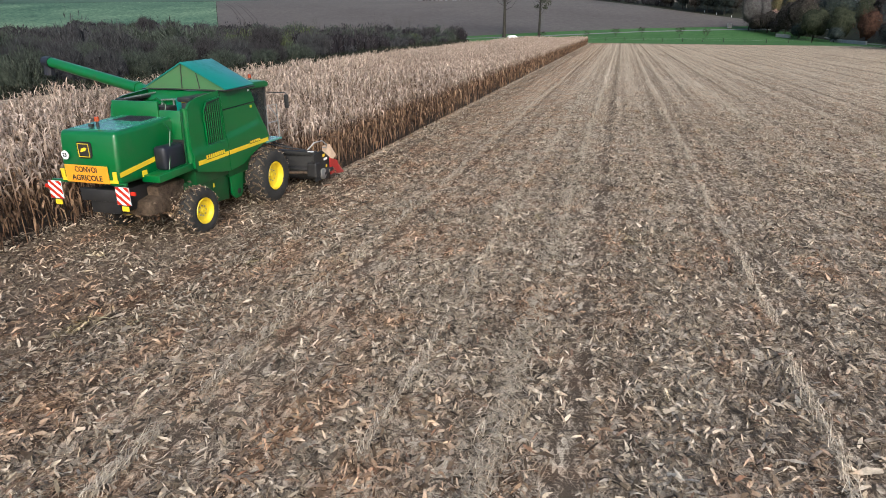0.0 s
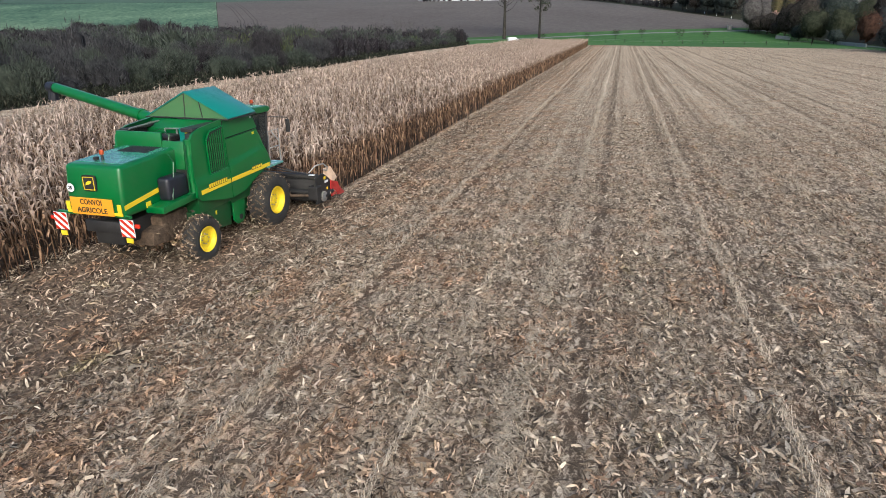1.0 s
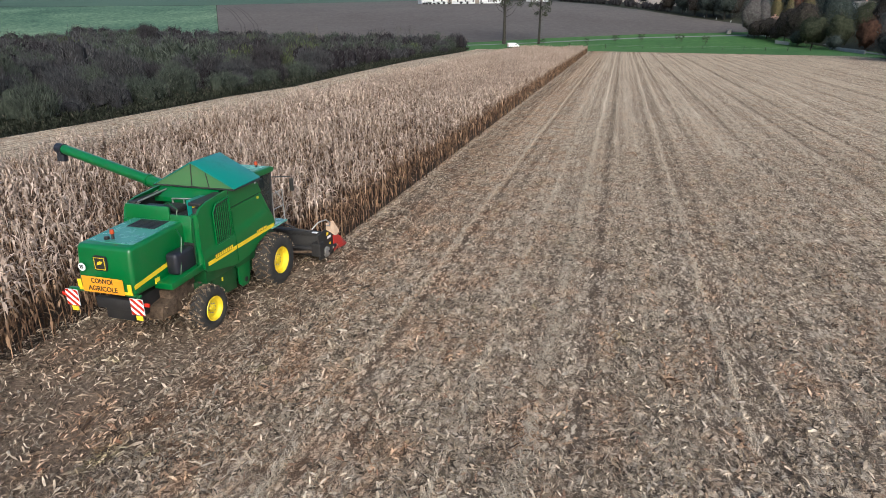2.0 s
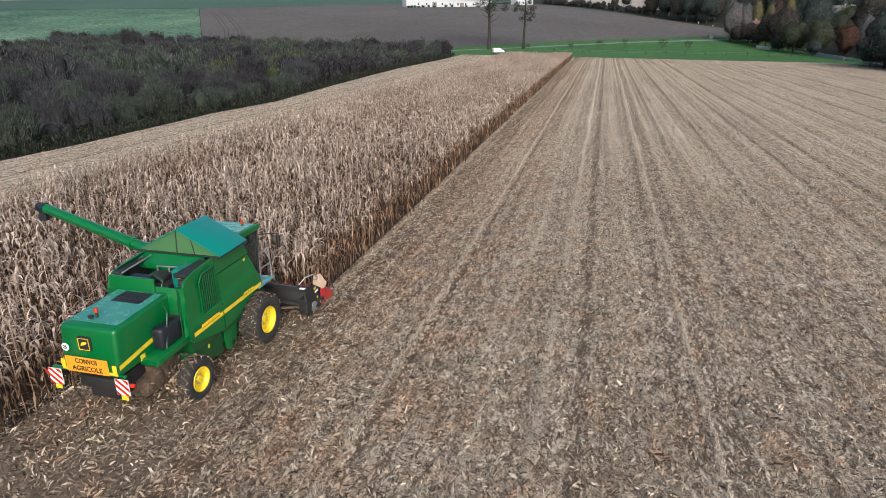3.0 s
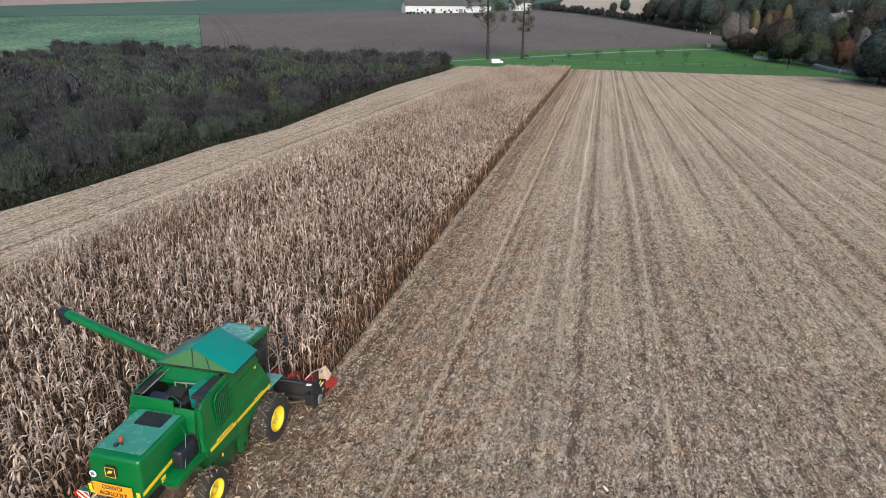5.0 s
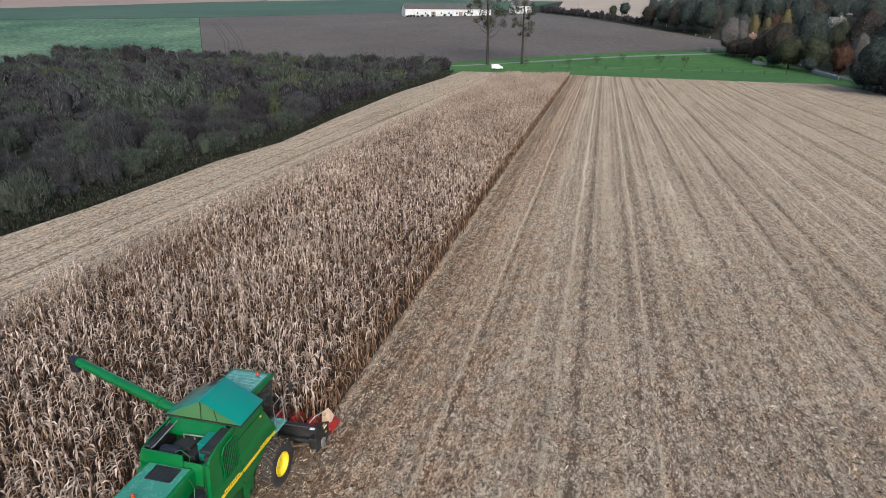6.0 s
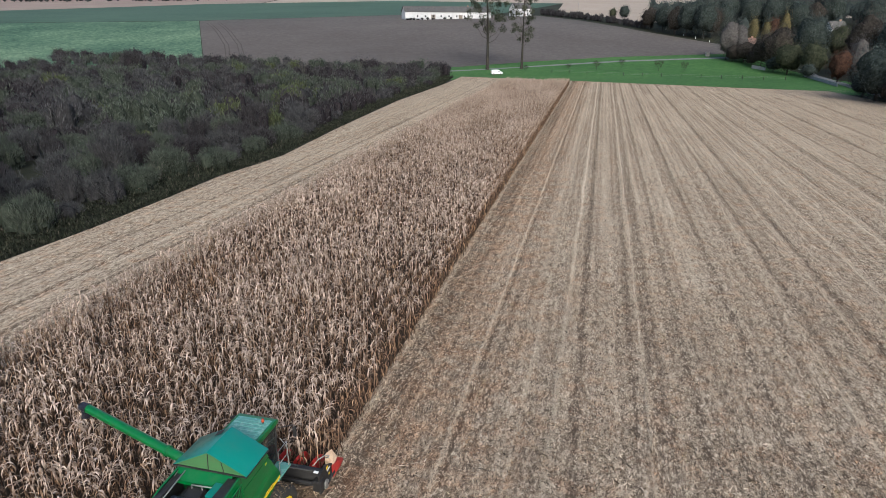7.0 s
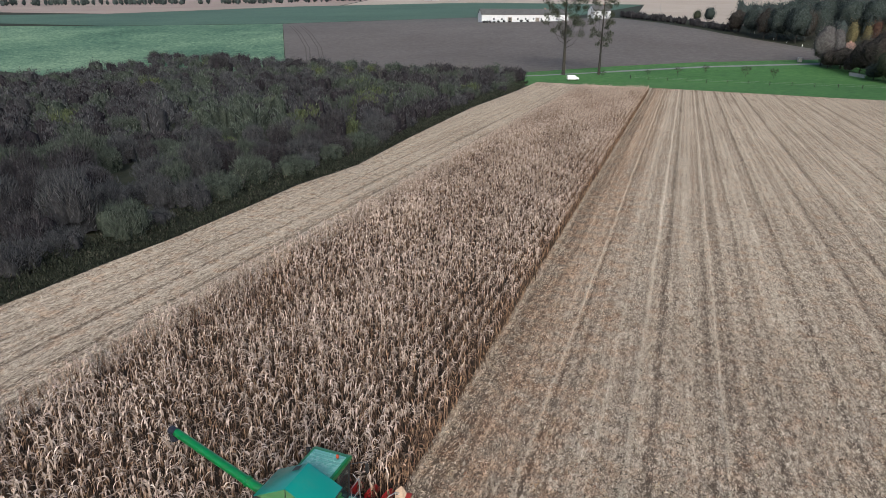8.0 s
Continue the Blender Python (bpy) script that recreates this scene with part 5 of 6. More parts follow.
part("air_filter", shifted(lathe([(0, 0), (0, 0.17), (0.05, 0.2), (0.6, 0.2), (0.65, 0.16), (0.65, 0)], 20), pose(-0.75, -2.95, 3.3)), M_NAVY, bay)
part("bracket_box", rbox((0.42, -2.75, 2.95), (0.78, -2.1, 3.62), 0.03), M_TEAL, bay, "blue-green service box")
part("filter_cap", rbox((0.82, -3.02, 3.5), (0.95, -2.86, 3.66), 0.02), M_YELLOW, bay, "yellow cap")
for a, b in (((-0.8, -3.25, 3.62), (-0.9, -1.9, 3.66)), ((-0.4, -2.3, 3.5), (0.4, -2.3, 3.54)), ((-0.4, -2.3, 3.0), (-0.4, -2.3, 3.5)), ((0.0, -2.3, 3.0), (0.0, -2.3, 3.52)), ((-0.95, -3.2, 3.5), (-1.2, -1.9, 3.6))):
    part("bay_rail", pipe([a, b], 0.025, 6), M_STEEL, bay)
part("bay_edge", rbox((0.75, -3.1, 3.56), (1.16, -1.86, 3.68), 0.03), M_BLACK, bay)
part("bay_edge", rbox((-1.2, -3.2, 3.52), (-0.95, -1.86, 3.6), 0.03), M_BLACK, bay)
thing_part("rear_wall", slab([(-3.42, 3.0), (-3.34, 3.0), (-3.3, 3.58), (-3.38, 3.58)], -1.16, 0.32, 0.02), M_GREEN, "green rear wall of the engine bay")
thing_part("rear_wall", slab([(-3.44, 2.5), (-3.36, 2.5), (-3.3, 3.36), (-3.36, 3.36)], 0.32, 1.0, 0.02), M_GREEN)
thing_part("rear_corner", shifted(pipe([(0, 0, 0), (0, 0, 1.62)], 0.13, 14, 0.11), pose(1.13, -3.34, 1.8)), M_GREEN)
thing_part("rear_corner", shifted(pipe([(0, 0, 0), (0, 0, 1.35)], 0.16, 14, 0.14), pose(-1.12, -3.36, 1.8)), M_GREEN)
thing_part("side_box", rbox((-1.28, -3.62, 2.35), (-1.0, -3.3, 3.02), 0.1, 3), M_GREEN, "rounded light green corner cover")

# rear hood
HX0, HX1 = -1.0, 0.74
HM = (HX0 + HX1) / 2
hood_bm = rbox((HX0, -5.62, 1.66), (HX1, -3.36, 3.0), 0.11, 4)
for v in hood_bm.verts:
    if v.co.z > 2.3:
        v.co.z += 0.05 * (v.co.y + 4.5)
        v.co.y += 0.1 * (v.co.z - 1.66) * (1 if v.co.y < -5 else 0)
        v.co.x = HM + (v.co.x - HM) * 0.965
hood = thing_part("hood", hood_bm, M_GREEN, "rounded green rear hood", 50)
hood.location = (0, 0.06, 0.14)
# thin added sheet that carries the painted sky reflection
part("hood_sky_sheen", plate([(HX0 + 0.14, -5.25, 2.968), (HX1 - 0.14, -5.25, 2.968), (HX1 - 0.14, -3.5, 3.056), (HX0 + 0.14, -3.5, 3.056)], 0.02, 0.004), M_HOODSKY, hood, "thin added sheet on the hood, sky reflection painted in dusty blue-green")
part("hood_grille", plate([(-0.55, -4.15, 3.03), (0.36, -4.15, 3.03), (0.36, -3.55, 3.061), (-0.55, -3.55, 3.061)], 0.01), M_BLACK, hood, "dark grille on top of the hood")
for k in range(7):
    y = -4.1 + 0.085 * k
    part("grille_bar", rbox((-0.54, y - 0.01, 3.028 + 0.0043 * k), (0.35, y + 0.01, 3.044 + 0.0043 * k), 0.0), M_NAVY, hood)
beacon = part("beacon_base", pipe([(-0.22, -5.0, 2.96), (-0.22, -5.0, 3.12)], 0.04, 10, 0.03), M_BLACK, hood)
part("beacon_lens", pipe([(-0.22, -5.0, 3.12), (-0.22, -5.0, 3.21), (-0.22, -5.0, 3.24)], 0.062, 12, 0.045), M_ORANGE, beacon, "orange beacon lens")
part("work_lamp", rbox((-0.38, -5.15, 2.98), (-0.26, -5.05, 3.07), 0.02), M_BLACK, hood)
EX = -0.2
emblem = part("emblem", rbox((EX - 0.2, -5.6, 2.3), (EX + 0.2, -5.53, 2.7), 0.06, 3), M_BLACK, hood, "black square maker's emblem plate")
# a plain leaping shape in a thin border
for lo, hi in (((-0.16, 2.335), (0.16, 2.35)), ((-0.16, 2.65), (0.16, 2.665)), ((-0.165, 2.335), (-0.15, 2.665)), ((0.15, 2.335), (0.165, 2.665))):
    part("emblem_border", rbox((EX + lo[0], -5.606, lo[1]), (EX + hi[0], -5.597, hi[1]), 0.0), M_YELLOW, emblem)
part("emblem_shape", plate([(EX - 0.1, -5.605, 2.45), (EX + 0.05, -5.605, 2.49), (EX + 0.1, -5.605, 2.56), (EX + 0.02, -5.605, 2.57), (EX - 0.06, -5.605, 2.54)], 0.008), M_YELLOW, emblem)
disc = part("speed_disc", shifted(lathe([(0, 0), (0, 0.11), (0.015, 0.11), (0.015, 0)], 28), Matrix.Translation((-0.78, -5.62, 2.36)) @ Euler((0, 0, radians(90))).to_matrix().to_4x4()), M_WHITE, hood, "white round speed disc")
FACE = pose(0, 0, 0, 90, 0, 0)
lettering("disc_number", "25", 0.12, M_BLACK, hood, Matrix.Translation((-0.78, -5.628, 2.36)) @ FACE)
board = part("sign_board", rbox((-0.82, -5.665, 1.7), (0.46, -5.635, 2.14), 0.012), M_SIGN, hood, "orange-yellow board with black lettering")
lettering("sign_text", "CONVOI", 0.19, M_BLACK, hood, Matrix.Translation((-0.18, -5.669, 2.03)) @ FACE, 0.66)
lettering("sign_text", "AGRICOLE", 0.19, M_BLACK, hood, Matrix.Translation((-0.18, -5.669, 1.82)) @ FACE, 0.92)
part("edge_strip", rbox((HX0 + 0.03, -5.65, 1.72), (HX1 - 0.03, -5.625, 1.8), 0.01), M_YELLOW, hood)
for x in (HX0 + 0.08, HX1 - 0.1):
    part("tail_patch", rbox((x - 0.06, -5.66, 1.8), (x + 0.06, -5.63, 2.02), 0.01), M_YELLOW, hood)


def cut_stripe(cx, cz, hw, hh, a, b):
    """A diagonal stripe between the lines x + z = a and x + z = b, kept inside the board's face."""
    def clip(pts, keep):
        out = []
        for p, q in zip(pts, pts[1:] + pts[:1]):
            kp, kq = keep(p), keep(q)
            if kp >= 0:
                out.append(p)
            if kp * kq < 0:
                f = kp / (kp - kq)
                out.append((p[0] + (q[0] - p[0]) * f, p[1] + (q[1] - p[1]) * f))
        return out
    pts = [(-hw, -hh), (hw, -hh), (hw, hh), (-hw, hh)]
    pts = clip(clip(pts, lambda p: p[0] * 0.8 + p[1] - a), lambda p: b - p[0] * 0.8 - p[1])
    return [(cx + x, -5.603, cz + z) for x, z in pts] if len(pts) > 2 else None


for side, wx, wz in ((1, 0.78, 1.56), (-1, -1.26, 1.6)):
    edge = HX1 if side > 0 else HX0
    part("hood_stripe", plate([(edge + side * 0.004, -5.58, 1.86), (edge + side * 0.004, -3.95, 2.08), (edge + side * 0.004, -3.95, 2.2), (edge + side * 0.004, -5.58, 1.98)][::side], 0.008), M_YELLOW, hood, "yellow stripe")
    part("reflector", rbox((edge - 0.01, -4.85, 1.72), (edge + 0.01, -4.67, 1.88), 0.005), M_YELLOW, hood)
    arm = thing_part("board_arm", merged(rbox((min(edge - side * 0.3, wx + side * 0.1), -5.55, 1.8), (max(edge - side * 0.3, wx + side * 0.1), -5.47, 1.87), 0.01), rbox((wx - 0.03, -5.55, 1.45), (wx + 0.03, -5.49, 1.86), 0.01)), M_GREEN)
    warn = part("warning_board", rbox((wx - 0.2, -5.6, wz - 0.23), (wx + 0.2, -5.575, wz + 0.23), 0.006), M_WHITE, arm, "white board with red diagonal stripes")
    for k in range(4):
        pts = cut_stripe(wx, wz, 0.198, 0.228, -0.36 + 0.2 * k, -0.26 + 0.2 * k)
        if pts:
            part("board_stripe", plate(pts, 0.004), M_REDLENS, warn)
    part("tail_lamp", rbox((wx + side * 0.28 - 0.07, -5.58, wz + 0.02), (wx + side * 0.28 + 0.07, -5.52, wz + 0.12), 0.015), M_REDLENS, arm, "red tail lamp")
    part("plate_lamp", rbox((wx - 0.02 - 0.1, -5.57, wz - 0.4), (wx - 0.02 + 0.1, -5.54, wz - 0.27), 0.01), M_YELLOW, arm, "yellow reflector")
thing_part("tow_frame", merged(rbox((-0.6, -5.5, 1.35), (0.6, -5.35, 1.66), 0.02), rbox((-0.45, -5.4, 1.0), (0.45, -3.6, 1.6), 0.05)), M_BLACK)

# walkway, fuel tank, rails at the right rear corner
thing_part("walkway", slab([(-4.75, 1.72), (-3.3, 1.78), (-3.3, 1.98), (-4.75, 1.9)], 0.66, 1.22, 0.015), M_GREEN, "green walkway edge")
thing_part("walkway", slab([(-4.75, 1.72), (-3.3, 1.78), (-3.3, 1.98), (-4.75, 1.9)], -1.26, -0.98, 0.015), M_GREEN)
thing_part("fuel_tank", rbox((0.7, -4.28, 1.92), (1.08, -3.46, 2.55), 0.1, 3), M_NAVY, "black plastic fuel tank")
thing_part("back_plate", rbox((0.62, -3.46, 1.8), (1.1, -3.42, 2.6), 0.0), M_BLACK)
for path in ([(1.14, -3.55, 1.95), (1.14, -3.5, 3.3), (1.1, -3.3, 3.42)], [(1.1, -4.2, 1.95), (1.0, -3.85, 2.9), (0.75, -3.7, 3.05), (0.3, -3.6, 3.12)], [(0.5, -3.3, 3.35), (0.5, -3.25, 3.5), (0.2, -3.2, 3.66), (0.05, -3.2, 3.6)]):
    thing_part("hand_rail", pipe(path, 0.018, 6), M_GREEN_DK)
# straw chopper and rear axle
thing_part("chopper", merged(rbox((-0.8, -4.4, 0.75), (0.8, -3.3, 1.5), 0.06), slab([(-4.9, 0.85), (-4.2, 0.8), (-4.2, 1.3), (-4.8, 1.2)], -0.85, 0.85, 0.03)), M_TRASH, "chopper housing caked with chaff")
thing_part("rear_axle", merged(shifted(pipe([(-1.15, 0, 0), (1.15, 0, 0)], 0.11, 10), pose(0, -3.5, 0.66)), rbox((-0.25, -3.65, 0.55), (0.25, -3.35, 1.0), 0.03)), M_TRASH, "rear axle caked with chaff")
thing_part("front_axle", merged(shifted(pipe([(-1.2, 0, 0), (1.2, 0, 0)], 0.18, 12), pose(0, 0, 0.9)), rbox((-0.9, -0.25, 0.75), (0.9, 0.25, 1.3), 0.05)), M_BLACK)


def wheel(name, r, w, rim, x, y, side, lugs):
    """A wheel with its rim, hub, bolts and a tyre with chevron lugs."""
    hub = empty(name)
    hub.parent = combine
    hub.location = (x, y, r - 0.02)
    h = w / 2
    ty = part("tyre", lathe([(-h * 0.8, rim), (-h, rim + 0.05), (-h * 1.04, rim + (r - rim) * 0.45), (-h * 0.96, r - 0.1), (-h * 0.8, r - 0.045), (0, r - 0.03), (h * 0.8, r - 0.045), (h * 0.96, r - 0.1), (h * 1.04, rim + (r - rim) * 0.45), (h, rim + 0.05), (h * 0.8, rim), (-h * 0.8, rim)], 48), M_RUBBER, hub, "black rubber tyre", 40)
    bm = bmesh.new()
    for k in range(lugs):
        for s in (1, -1):
            a = 6.28318 * (k + (0.5 if s > 0 else 0)) / lugs
            vs = []
            for f, skew in ((0.02, -0.1), (0.55, 0.0), (1.0, 0.16)):
                for rr in (r - 0.07, r + 0.008):
                    for d in (-0.028, 0.028):
                        ang = a + skew + d / r
                        q = rr - (0.05 if f == 1.0 else 0)
                        vs.append(bm.verts.new((s * h * f * 0.97, q * math.cos(ang), q * math.sin(ang))))
            for o in (0, 4):
                for q in ((0, 1, 5, 4), (2, 6, 7, 3), (0, 4, 6, 2), (1, 3, 7, 5)):
                    bm.faces.new([vs[o + j] for j in q])
            bm.faces.new([vs[j] for j in (8, 9, 11, 10)])
            bm.faces.new([vs[j] for j in (0, 2, 3, 1)])
    part("tread", bm, M_MUDTYRE, ty, "tread packed with soil and straw")
    rng = np.random.default_rng(int(r * 100))
    a, q = rng.uniform(0, 6.283, 420), r - rng.uniform(-0.015, 0.06, 420)
    v, f = leaf_quads(rng, np.stack([rng.uniform(-0.95, 0.95, 420) * h, q * np.cos(a), q * np.sin(a)], 1), 0.05, 0.0, None, 0.5)
    tagged(mesh_ob("stuck_straw", v, f, [M_LITTER], ty), "straw stuck in the tread", kind="stuff")
    o = side
    part("rim", lathe([(o * h * 0.92, rim + 0.012), (o * (h * 0.92 + 0.02), rim), (o * h * 0.9, rim - 0.035), (o * h * 0.45, rim - 0.07), (o * h * 0.36, rim * 0.62), (o * h * 0.42, rim * 0.5), (o * h * 0.42, 0.0)], 36), M_YELLOW, hub, "yellow steel rim", 35)
    part("inner_rim", lathe([(-o * h * 0.9, rim), (-o * h * 0.5, rim - 0.06), (-o * h * 0.3, 0)], 28), M_YELLOW, hub)
    part("hub_cap", lathe([(o * h * 0.42, rim * 0.28), (o * (h * 0.42 + 0.05), rim * 0.26), (o * (h * 0.42 + 0.07), rim * 0.18), (o * (h * 0.42 + 0.07), 0)], 20), M_YELLOW, hub)
    for k in range(8):
        a = 6.28318 * k / 8
        part("bolt", shifted(pipe([(o * h * 0.4, 0, 0), (o * (h * 0.42 + 0.035), 0, 0)], 0.02, 6), Matrix.Translation((0, rim * 0.4 * math.cos(a), rim * 0.4 * math.sin(a)))), M_STEEL, hub)
    return hub


for side in (1, -1):
    wheel("front_wheel", 0.9, 0.64, 0.45, side * 1.4, 0.0, side, 20)
    wheel("rear_wheel", 0.68, 0.44, 0.36, side * 1.3, -3.52, side, 18)


def trash(name, centre, spread, n, seed):
    """Leaves and straw packed against a wheel or axle."""
    rng = np.random.default_rng(seed)
    c = np.array(centre) + rng.normal(size=(n, 3)) * np.array(spread)
    c[:, 2] = np.maximum(c[:, 2], 0.02)
    v, f = leaf_quads(rng, c, 0.06, 0.0)
    return tagged(mesh_ob(name, v, f, [M_LITTER], combine), "chopped leaves caught on the machine", kind="stuff")


trash("caught_straw", (1.3, -0.15, 1.62), (0.16, 0.22, 0.05), 130, 51)
trash("caught_straw", (1.15, -0.55, 1.0), (0.12, 0.16, 0.3), 160, 52)
trash("caught_straw", (1.15, -3.9, 0.8), (0.16, 0.2, 0.25), 160, 53)
trash("caught_straw", (0.0, -4.2, 0.8), (0.5, 0.3, 0.18), 420, 54)
trash("caught_straw", (0.85, -0.2, 0.85), (0.12, 0.3, 0.3), 300, 56)
trash("caught_straw", (0.95, -3.6, 0.65), (0.12, 0.25, 0.22), 260, 57)

# cab
cab = thing_part("cab", merged(rbox((-0.72, -0.1, 1.75), (0.72, 1.25, 2.05), 0.04), rbox((-0.72, -0.12, 1.8), (0.72, 0.0, 3.5), 0.02)), M_BLACK, "black cab frame")
for x, y0, y1 in ((0.72, 1.22, 1.34), (-0.72, 1.22, 1.34), (0.74, 0.3, 0.3), (-0.74, 0.3, 0.3)):
    part("cab_post", pipe([(x, y0, 2.0), (x * 1.03, y1, 3.62)], 0.05, 8), M_BLACK, cab)
part("cab_roof", slab([(-0.3, 3.58), (1.4, 3.58), (1.5, 3.63), (1.46, 3.74), (1.3, 3.79), (-0.3, 3.81)], -0.84, 0.84, 0.035), M_GREEN, cab, "green cab roof")
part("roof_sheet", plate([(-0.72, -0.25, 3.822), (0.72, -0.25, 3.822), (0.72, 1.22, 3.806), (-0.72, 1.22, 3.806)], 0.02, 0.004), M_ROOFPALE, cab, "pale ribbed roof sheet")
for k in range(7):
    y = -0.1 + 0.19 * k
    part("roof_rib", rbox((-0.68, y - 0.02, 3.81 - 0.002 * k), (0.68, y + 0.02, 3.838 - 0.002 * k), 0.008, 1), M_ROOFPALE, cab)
for x in (0.735, -0.735):
    g = part("cab_glass", plate([(x, 0.02, 2.05), (x, 1.2, 2.05), (x * 1.02, 1.3, 3.56), (x * 1.01, 0.02, 3.56)], 0.008), M_GLASS, cab, "tinted cab window")
    g.visible_shadow = False
g = part("windscreen", plate([(-0.7, 1.27, 2.05), (0.7, 1.27, 2.05), (0.72, 1.36, 3.56), (-0.72, 1.36, 3.56)], 0.008), M_GLASS, cab, "tinted windscreen")
g.visible_shadow = False
part("seat", merged(rbox((-0.25, 0.25, 2.3), (0.25, 0.75, 2.45), 0.04), rbox((-0.25, 0.15, 2.4), (0.25, 0.3, 3.0), 0.04)), M_NAVY, cab)
part("steering_column", pipe([(0, 1.05, 2.05), (0, 0.95, 2.7)], 0.05, 8), M_BLACK, cab)
bcn = part("beacon_stem", pipe([(0.45, 1.0, 3.8), (0.45, 1.0, 3.88)], 0.04, 8), M_BLACK, cab)
part("beacon_lens", pipe([(0.45, 1.0, 3.88), (0.45, 1.0, 3.98), (0.45, 1.0, 4.0)], 0.06, 10, 0.04), M_ORANGE, bcn, "orange beacon lens")
for side in (1, -1):
    part("mirror_arm", pipe([(side * 0.8, 1.35, 3.4), (side * 1.3, 1.75, 3.35), (side * 1.38, 1.78, 3.2)], 0.018, 6), M_BLACK, cab)
    part("mirror", rbox((side * 1.3 - 0.03, 1.66, 2.85), (side * 1.42, 1.74, 3.3), 0.03), M_BLACK, cab, "black mirror housing")
    deck = part("deck", rbox((min(side * 0.75, side * 1.35), 0.2, 1.88), (max(side * 0.75, side * 1.35), 1.2, 1.95), 0.015), M_ROOFPALE, cab, "pale green cab step deck")
    for path in ([(side * 1.3, 0.45, 1.95), (side * 1.3, 0.45, 3.05), (side * 1.3, 1.1, 3.05), (side * 1.3, 1.1, 1.95)], [(side * 1.3, 0.45, 2.5), (side * 1.3, 1.1, 2.5)], [(side * 1.28, 1.18, 1.95), (side * 1.15, 1.35, 2.6), (side * 0.85, 1.4, 2.9)]):
        part("cab_rail", pipe(path, 0.018, 6), M_STEEL, deck)

# feeder house and maize header
thing_part("feeder_house", slab([(0.25, 1.0), (0.25, 1.75), (0.7, 1.7), (2.0, 1.1), (2.0, 0.45), (1.2, 0.6)], -0.6, 0.6, 0.03), M_BLACK, "black feeder house")
thing_part("drive_shield", slab([(0.3, 1.25), (0.35, 1.72), (0.85, 1.66), (1.25, 1.35), (1.2, 1.05)], 0.62, 0.9, 0.04), M_GREEN_DK, "green shield beside the feeder house")
header = thing_part("header", merged(rbox((-2.35, 1.75, 0.42), (2.32, 2.0, 1.25), 0.03), rbox((-2.35, 1.95, 0.3), (2.32, 2.75, 0.5), 0.03), rbox((-2.35, 1.65, 1.22), (2.32, 1.85, 1.38), 0.03), shifted(pipe([(-2.35, 0, 0), (2.35, 0, 0)], 0.09, 10), pose(0, 1.6, 0.75))), M_BLACK, "black frame of a six-row maize header")
for x in (-2.36, 2.3):
    part("end_plate", slab([(1.5, 0.35), (1.45, 1.3), (2.1, 1.36), (2.75, 0.95), (2.85, 0.45), (2.5, 0.28)], x, x + 0.07, 0.02), M_BLACK, header, "black end plate")
part("gear_box", rbox((2.05, 1.45, 0.5), (2.42, 1.8, 1.0), 0.04), M_BLACK, header)
part("drive_disc", shifted(lathe([(0, 0), (0, 0.1), (0.03, 0.19), (0.1, 0.19), (0.13, 0.1), (0.13, 0)], 24), pose(2.36, 1.95, 0.55)), M_STEEL, header, "grey drive cover disc")
part("drive_tube", pipe([(2.42, 1.95, 0.55), (2.42, 2.65, 0.6)], 0.085, 10), M_BLACK, header)
part("drive_shaft", pipe([(0.9, 0.9, 0.75), (2.2, 1.7, 0.62)], 0.05, 8), M_TRASH, header, "dusty brown shaft guard")
for lo, hi, mt, lb in (((2.365, 2.1, 1.12), (2.385, 2.24, 1.22), M_YELLOW, "yellow label"), ((2.365, 2.16, 0.98), (2.385, 2.42, 1.06), M_WHITE, "white label with plain bars"), ((2.365, 2.3, 0.72), (2.385, 2.38, 0.8), M_YELLOW, "yellow label"), ((2.1, 1.5, 1.39), (2.3, 1.62, 1.41), M_WHITE, "pale label")):
    part("header_label", rbox(lo, hi, 0.002, 1), mt, header, lb)
for path in ([(-0.8, 1.6, 1.4), (0.4, 1.55, 1.75), (1.4, 1.62, 1.5)], [(1.9, 1.9, 1.38), (2.1, 2.05, 1.62), (2.28, 2.3, 1.66), (2.36, 2.48, 1.5), (2.3, 2.55, 1.36), (2.2, 2.45, 1.4)], [(0.6, 1.0, 1.75), (1.2, 1.4, 1.55), (2.0, 1.55, 1.45)]):
    part("hose", pipe(path, 0.025, 6), M_STEEL if path[0][0] > 1 else M_BLACK, header)
